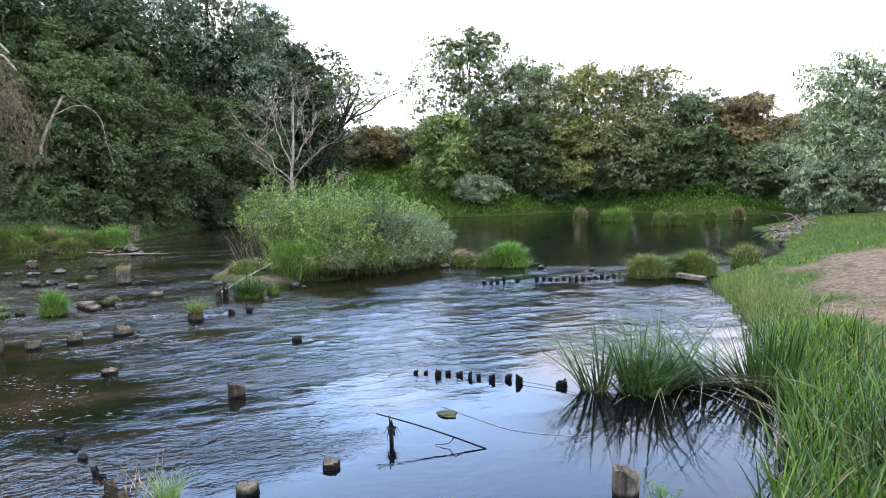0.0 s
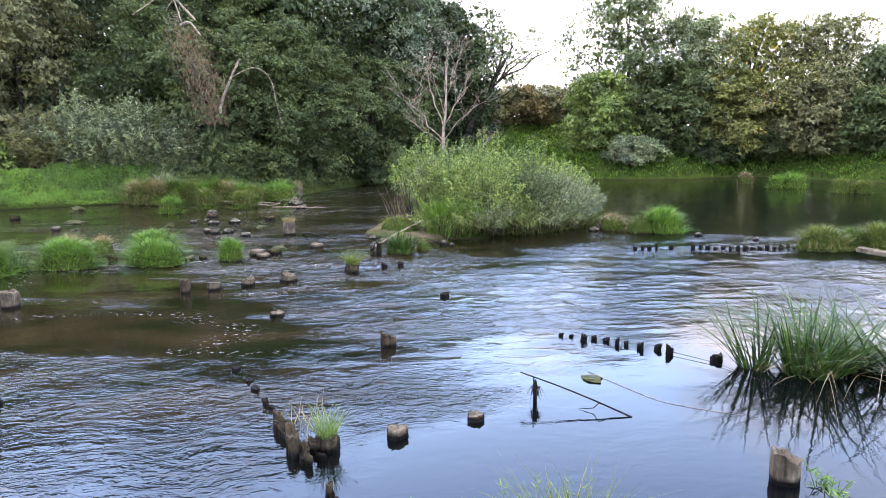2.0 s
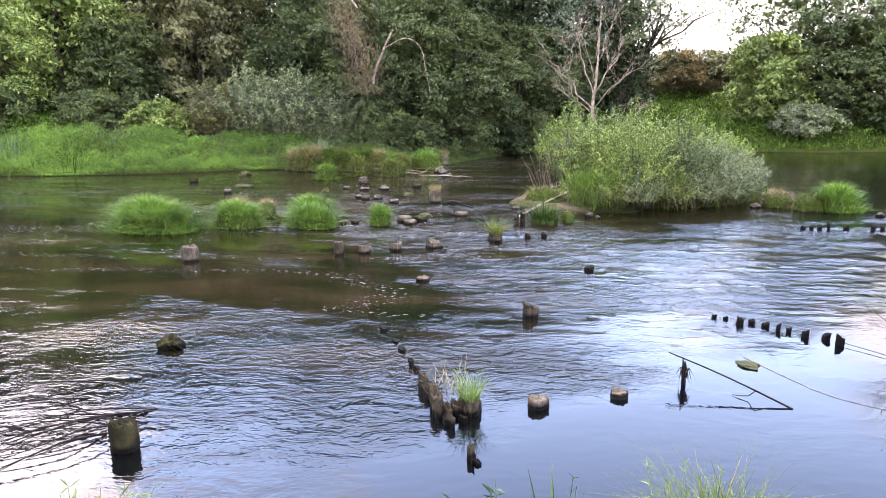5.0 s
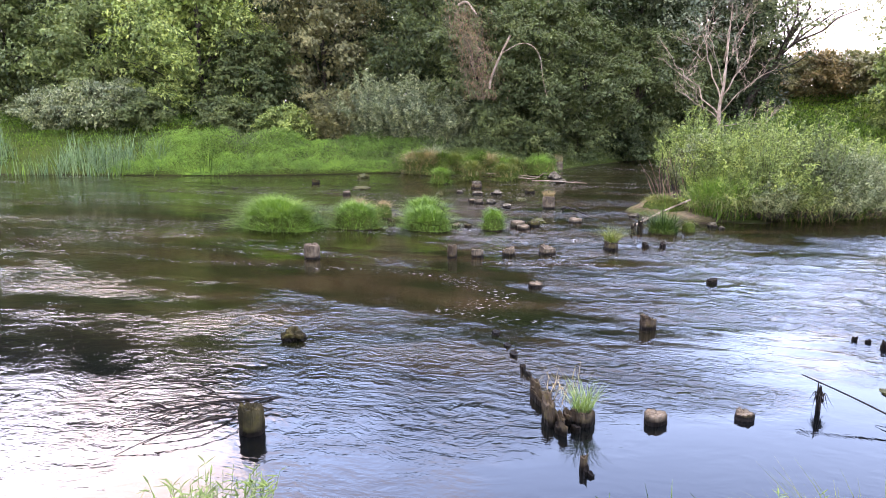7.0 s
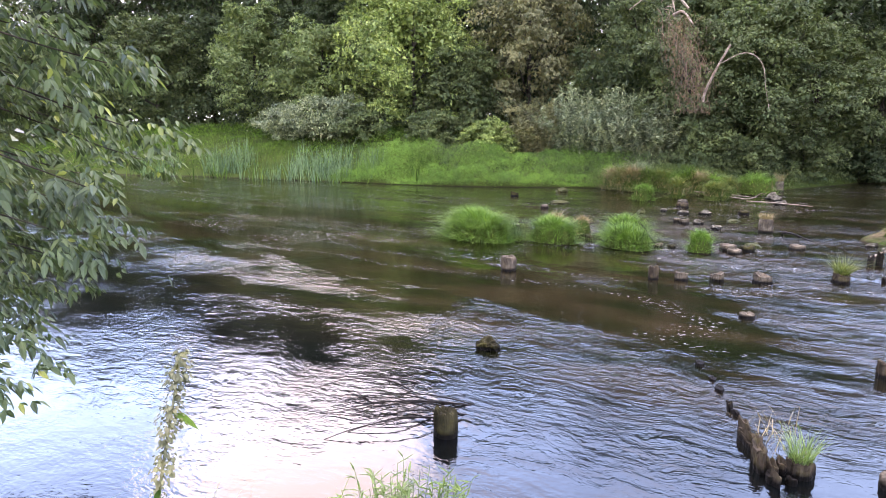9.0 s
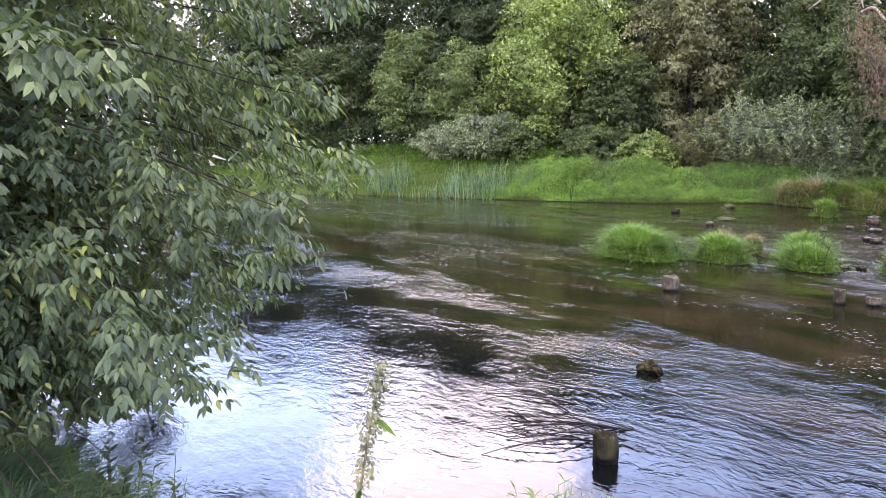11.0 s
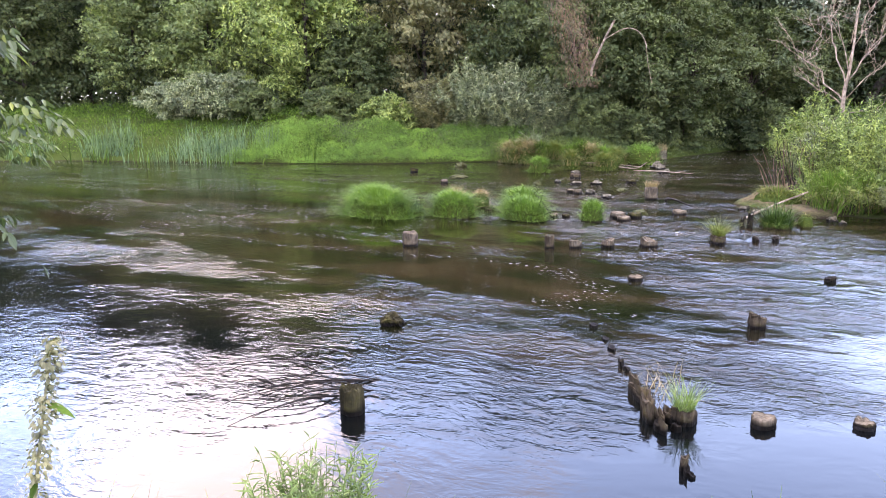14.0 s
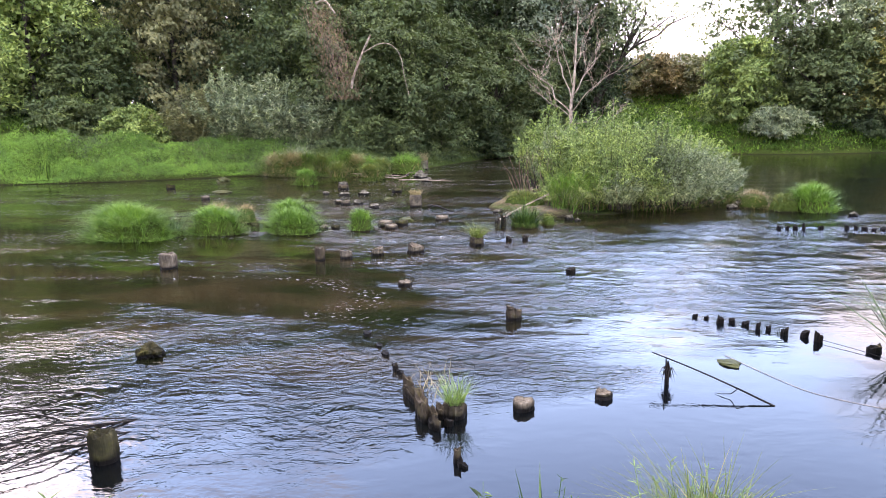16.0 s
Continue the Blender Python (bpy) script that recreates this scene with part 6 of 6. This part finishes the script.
def near_tree():
    """The box elder hanging over the near bank: boughs, twigs and compound leaves."""
    rng = np.random.default_rng(61)
    foot = np.array([-7.0, -2.6, 0.9])
    ob = empty("box_elder", *foot, "leafy box elder overhanging the near bank", "tree")
    boughs = []
    wood = [tube(smoothed([(0, 0, -0.5), (0.1, 0.1, 1.0), (0.0, 0.3, 2.4), (0.2, 0.4, 4.2), (0.1, 0.5, 6.0)], 4), np.linspace(0.17, 0.05, 17), 9)]
    ends = []
    for k in range(150):
        f = ((k + 0.5) / 150) ** 1.45
        a = k * 2.4 + rng.uniform(-0.4, 0.4)
        z = 0.15 + 6.3 * f
        env = 1.9 + 1.0 * min(1, z / 2.2)
        # crown leans to the river
        r = env * rng.uniform(0.5, 1.0)
        e = np.array([0.8 + r * math.cos(a), 1.95 + r * math.sin(a), z - 0.35 * r + 0.3])
        # the side towards the pool is open low down
        w = e + foot
        side = min(-0.9 + w[2], 1.0 + 0.55 * (w[2] - 1.9)) * max(1.5, -w[0]) / 5.4 - rng.uniform(0.0, 0.7)
        e[1] = min(w[1], side) - foot[1]
        s = np.array([0.05, 0.3, max(0.4, z * 0.75)])
        m = (s + e) / 2 + np.array([0, 0, 0.35 + 0.1 * r])
        path = smoothed([s, m, e], 6)
        child("bough", mesh_of("bough", *tube(path, np.linspace(0.017, 0.004, len(path)), 5), BARK, True), ob)
        ends.append(path)
    child("trunk", mesh_of("trunk", *wood[0], BARK, True), ob)
    P, D, N, S = [], [], [], []
    for path in ends:
        for _ in range(33):
            i = rng.integers(len(path) // 4, len(path))
            q = path[i]
            w = unit(np.array([*(path[-1] - path[0])[:2], 0]) * 0.5 + rng.normal(0, 1, 3) * np.array([1, 1, 0.45]))
            tip = q + w * rng.uniform(0.15, 0.75) + np.array([0, 0, -0.12])
            for _ in range(5):
                base = q + (tip - q) * rng.uniform(0.25, 1.0)
                dirn = unit(w + rng.normal(0, 0.6, 3) + np.array([0, 0, -0.35]))
                st = rng.uniform(0.13, 0.21)
                side = unit(np.cross(dirn, np.array([0, 0, 1.0]) + rng.normal(0, 0.2, 3)))
                nrm = unit(np.cross(side, dirn) + rng.normal(0, 0.15, 3))
                if nrm[2] < 0:
                    nrm = -nrm
                for u, sd in ((0.45, 1), (0.45, -1), (0.85, 1), (0.85, -1), (1.05, 0)):
                    P.append(base + dirn * st * u)
                    D.append(dirn * (0.55 if sd else 1) + side * sd * 0.85 + np.array([0, 0, -0.8]))
                    N.append(nrm)
                    S.append(rng.uniform(0.055, 0.105))
    P, D, N, S = np.array(P), np.array(D), np.array(N), np.array(S)
    world = P + foot
    ok = (world[:, 2] > np.maximum(0.2, 0.45 + 0.28 * (world[:, 0] + 7.6))) & (np.hypot(world[:, 0] + 0.1, world[:, 1] + 0.1) > 2.8)
    # leaves that lost their bough go too
    cell = np.floor(world / 0.4).astype(int) @ np.array([1, 1000, 1000000])
    _, inverse, counts = np.unique(cell[ok], return_inverse=True, return_counts=True)
    ok[np.flatnonzero(ok)[counts[inverse.ravel()] < 26]] = False
    v, f = leaflets(rng, P[ok], D[ok], N[ok], S[ok], 0.42)
    child("crown", mesh_of("crown", v, f, LEAF_NEAR), ob)
    # the dense shaded heart of the crown
    q = np.array([path[rng.integers(2, 2 * len(path) // 3)] for path in ends for _ in range(110)]) + rng.normal(0, 0.18, (110 * len(ends), 3))
    q = q[q[:, 2] + foot[2] > np.maximum(0.9, 0.75 + 0.28 * (q[:, 0] + foot[0] + 7.6))]
    v, f = leaf_blades(rng, q, unit(rng.normal(0, 1, q.shape)), 0.10, 0.55, 0.5)
    child("inner_foliage", mesh_of("inner_foliage", v, f, LEAF_NEAR), ob)


def herb(x, y, z, h, n, r, mat, label, seed, leaf=0.09, aspect=0.16, lean=0.25, name="weed_clump", heads=0):
    """Upright weeds: stems with narrow leaves all along."""
    rng = np.random.default_rng(seed)
    ob = empty(name, x, y, z, label, "weed", "weeds of the near bank")
    for k in range(n):
        a, q = rng.uniform(0, 6.3), r * math.sqrt(rng.uniform(0, 1))
        s = np.array([q * math.cos(a), q * math.sin(a), -0.1])
        hh = h * rng.uniform(0.6, 1.1)
        e = s + np.array([lean * hh * math.cos(a) * q / r + rng.normal(0, 0.05), lean * hh * math.sin(a) * q / r + rng.normal(0, 0.05), hh])
        path = smoothed([s, (s + e) / 2 + np.array([0, 0, 0.03]), e], 4)
        m = int(20 * hh / 0.7) + 3
        u, t = rng.uniform(0.12, 1.0, m), rng.uniform(0, 6.3, m)
        way = np.stack([np.cos(t), np.sin(t), rng.uniform(0.2, 1.0, m)], 1)
        face = np.stack([-np.cos(t) * 0.5, -np.sin(t) * 0.5, np.ones(m)], 1)
        leafy = leaflets(rng, s + (e - s) * u[:, None], way, face, leaf * rng.uniform(0.6, 1.2, m), aspect)
        v, f = joined([tube(path, np.linspace(0.005, 0.002, len(path)), 4), leafy])
        child("stalk", mesh_of("stalk", v, f, mat), ob)
    return ob


SEED_BROWN = leaf_material("dock seed", (0.10, 0.11, 0.05), (0.16, 0.16, 0.08), (0.22, 0.20, 0.11), patch=8, clear=0.2)


def dock_stalk():
    """A tall seeding stalk in front of the pool."""
    rng = np.random.default_rng(91)
    path = smoothed([(-1.22, -0.16, 1.05), (-1.33, 0.08, 1.75), (-1.375, 0.19, 2.24), (-1.405, 0.255, 2.49)], 8)
    ob = empty("dock_stalk", 0, 0, 0, "tall seeding dock stalk on the near bank", "weed")
    child("stem", mesh_of("stem", *tube(path, np.linspace(0.006, 0.002, len(path)), 6), SEED_BROWN, True), ob)
    P, D, N, S = [], [], [], []
    for i in range(len(path) // 3, len(path)):
        for _ in range(120):
            a = rng.uniform(0, 6.3)
            k = rng.uniform(0.0, 1.0)
            q = path[i] + (path[min(i + 1, len(path) - 1)] - path[i]) * k
            whorl = 0.5 + 0.5 * math.sin(q[2] * 75)
            if rng.uniform() > 0.25 + 0.75 * whorl:
                continue
            r = rng.uniform(0.003, 0.030) * (0.4 + 0.6 * whorl)
            P.append(q + np.array([r * math.cos(a), r * math.sin(a), rng.uniform(-0.01, 0.01)]))
            D.append(np.array([math.cos(a), math.sin(a), -0.8]))
            N.append(np.array([math.cos(a), math.sin(a), 1.0]))
            S.append(rng.uniform(0.006, 0.011))
    v, f = leaflets(rng, np.array(P), np.array(D), np.array(N), np.array(S), 0.8)
    child("seed_head", mesh_of("seed_head", v, f, SEED_BROWN), ob)
    P, D, N, S = [], [], [], []
    for i in range(2, len(path) - 4, 2):
        a = rng.uniform(0, 6.3)
        P.append(path[i])
        D.append(np.array([math.cos(a), math.sin(a), -0.3]))
        N.append(np.array([0, 0, 1.0]))
        S.append(rng.uniform(0.04, 0.08))
    v, f = leaflets(rng, np.array(P), np.array(D), np.array(N), np.array(S), 0.3)
    child("foliage", mesh_of("foliage", v, f, GRASS_BANK), ob)


def near_weeds():
    herb(-3.36, 2.14, 0.0, 0.74, 110, 0.27, LEAF_WEED, "clump of leafy green weeds at the water's edge", 71, 0.10, 0.14)
    herb(-3.22, 2.16, 0.0, 0.56, 60, 0.24, LEAF_WEED, "clump of leafy green weeds at the water's edge", 72, 0.10, 0.14)
    herb(-0.14, 4.02, 0.05, 0.68, 46, 0.22, LEAF_WEED, "clump of seeding weeds at the water's edge", 73, 0.07, 0.12)
    herb(0.10, 3.94, 0.05, 0.46, 80, 0.22, GRASS_BRIGHT, "clump of fresh green weeds at the water's edge", 74, 0.10, 0.34)
    herb(-0.95, 3.75, 0.0, 0.75, 8, 0.10, GRASS_BANK, "few thin seeding grasses beside the pile", 75, 0.05, 0.10)
    herb(-1.45, 3.95, -0.05, 0.22, 10, 0.25, GRASS_SEDGE, "trailing water weed at the surface", 76, 0.12, 0.18, lean=1.2)
    herb(2.05, 5.75, 0.0, 0.24, 12, 0.10, GRASS_BRIGHT, "small green water plant", 77, 0.08, 0.25, lean=0.5)
    herb(-5.2, -0.55, 0.35, 0.55, 16, 0.5, LEAF_MAPLE, "leafy undergrowth below the box elder", 78, 0.09, 0.4)
    herb(-4.6, -0.9, 0.6, 0.4, 14, 0.5, GRASS_SEDGE, "grey-green undergrowth below the box elder", 79, 0.10, 0.2)


near_tree()
dock_stalk()
near_weeds()
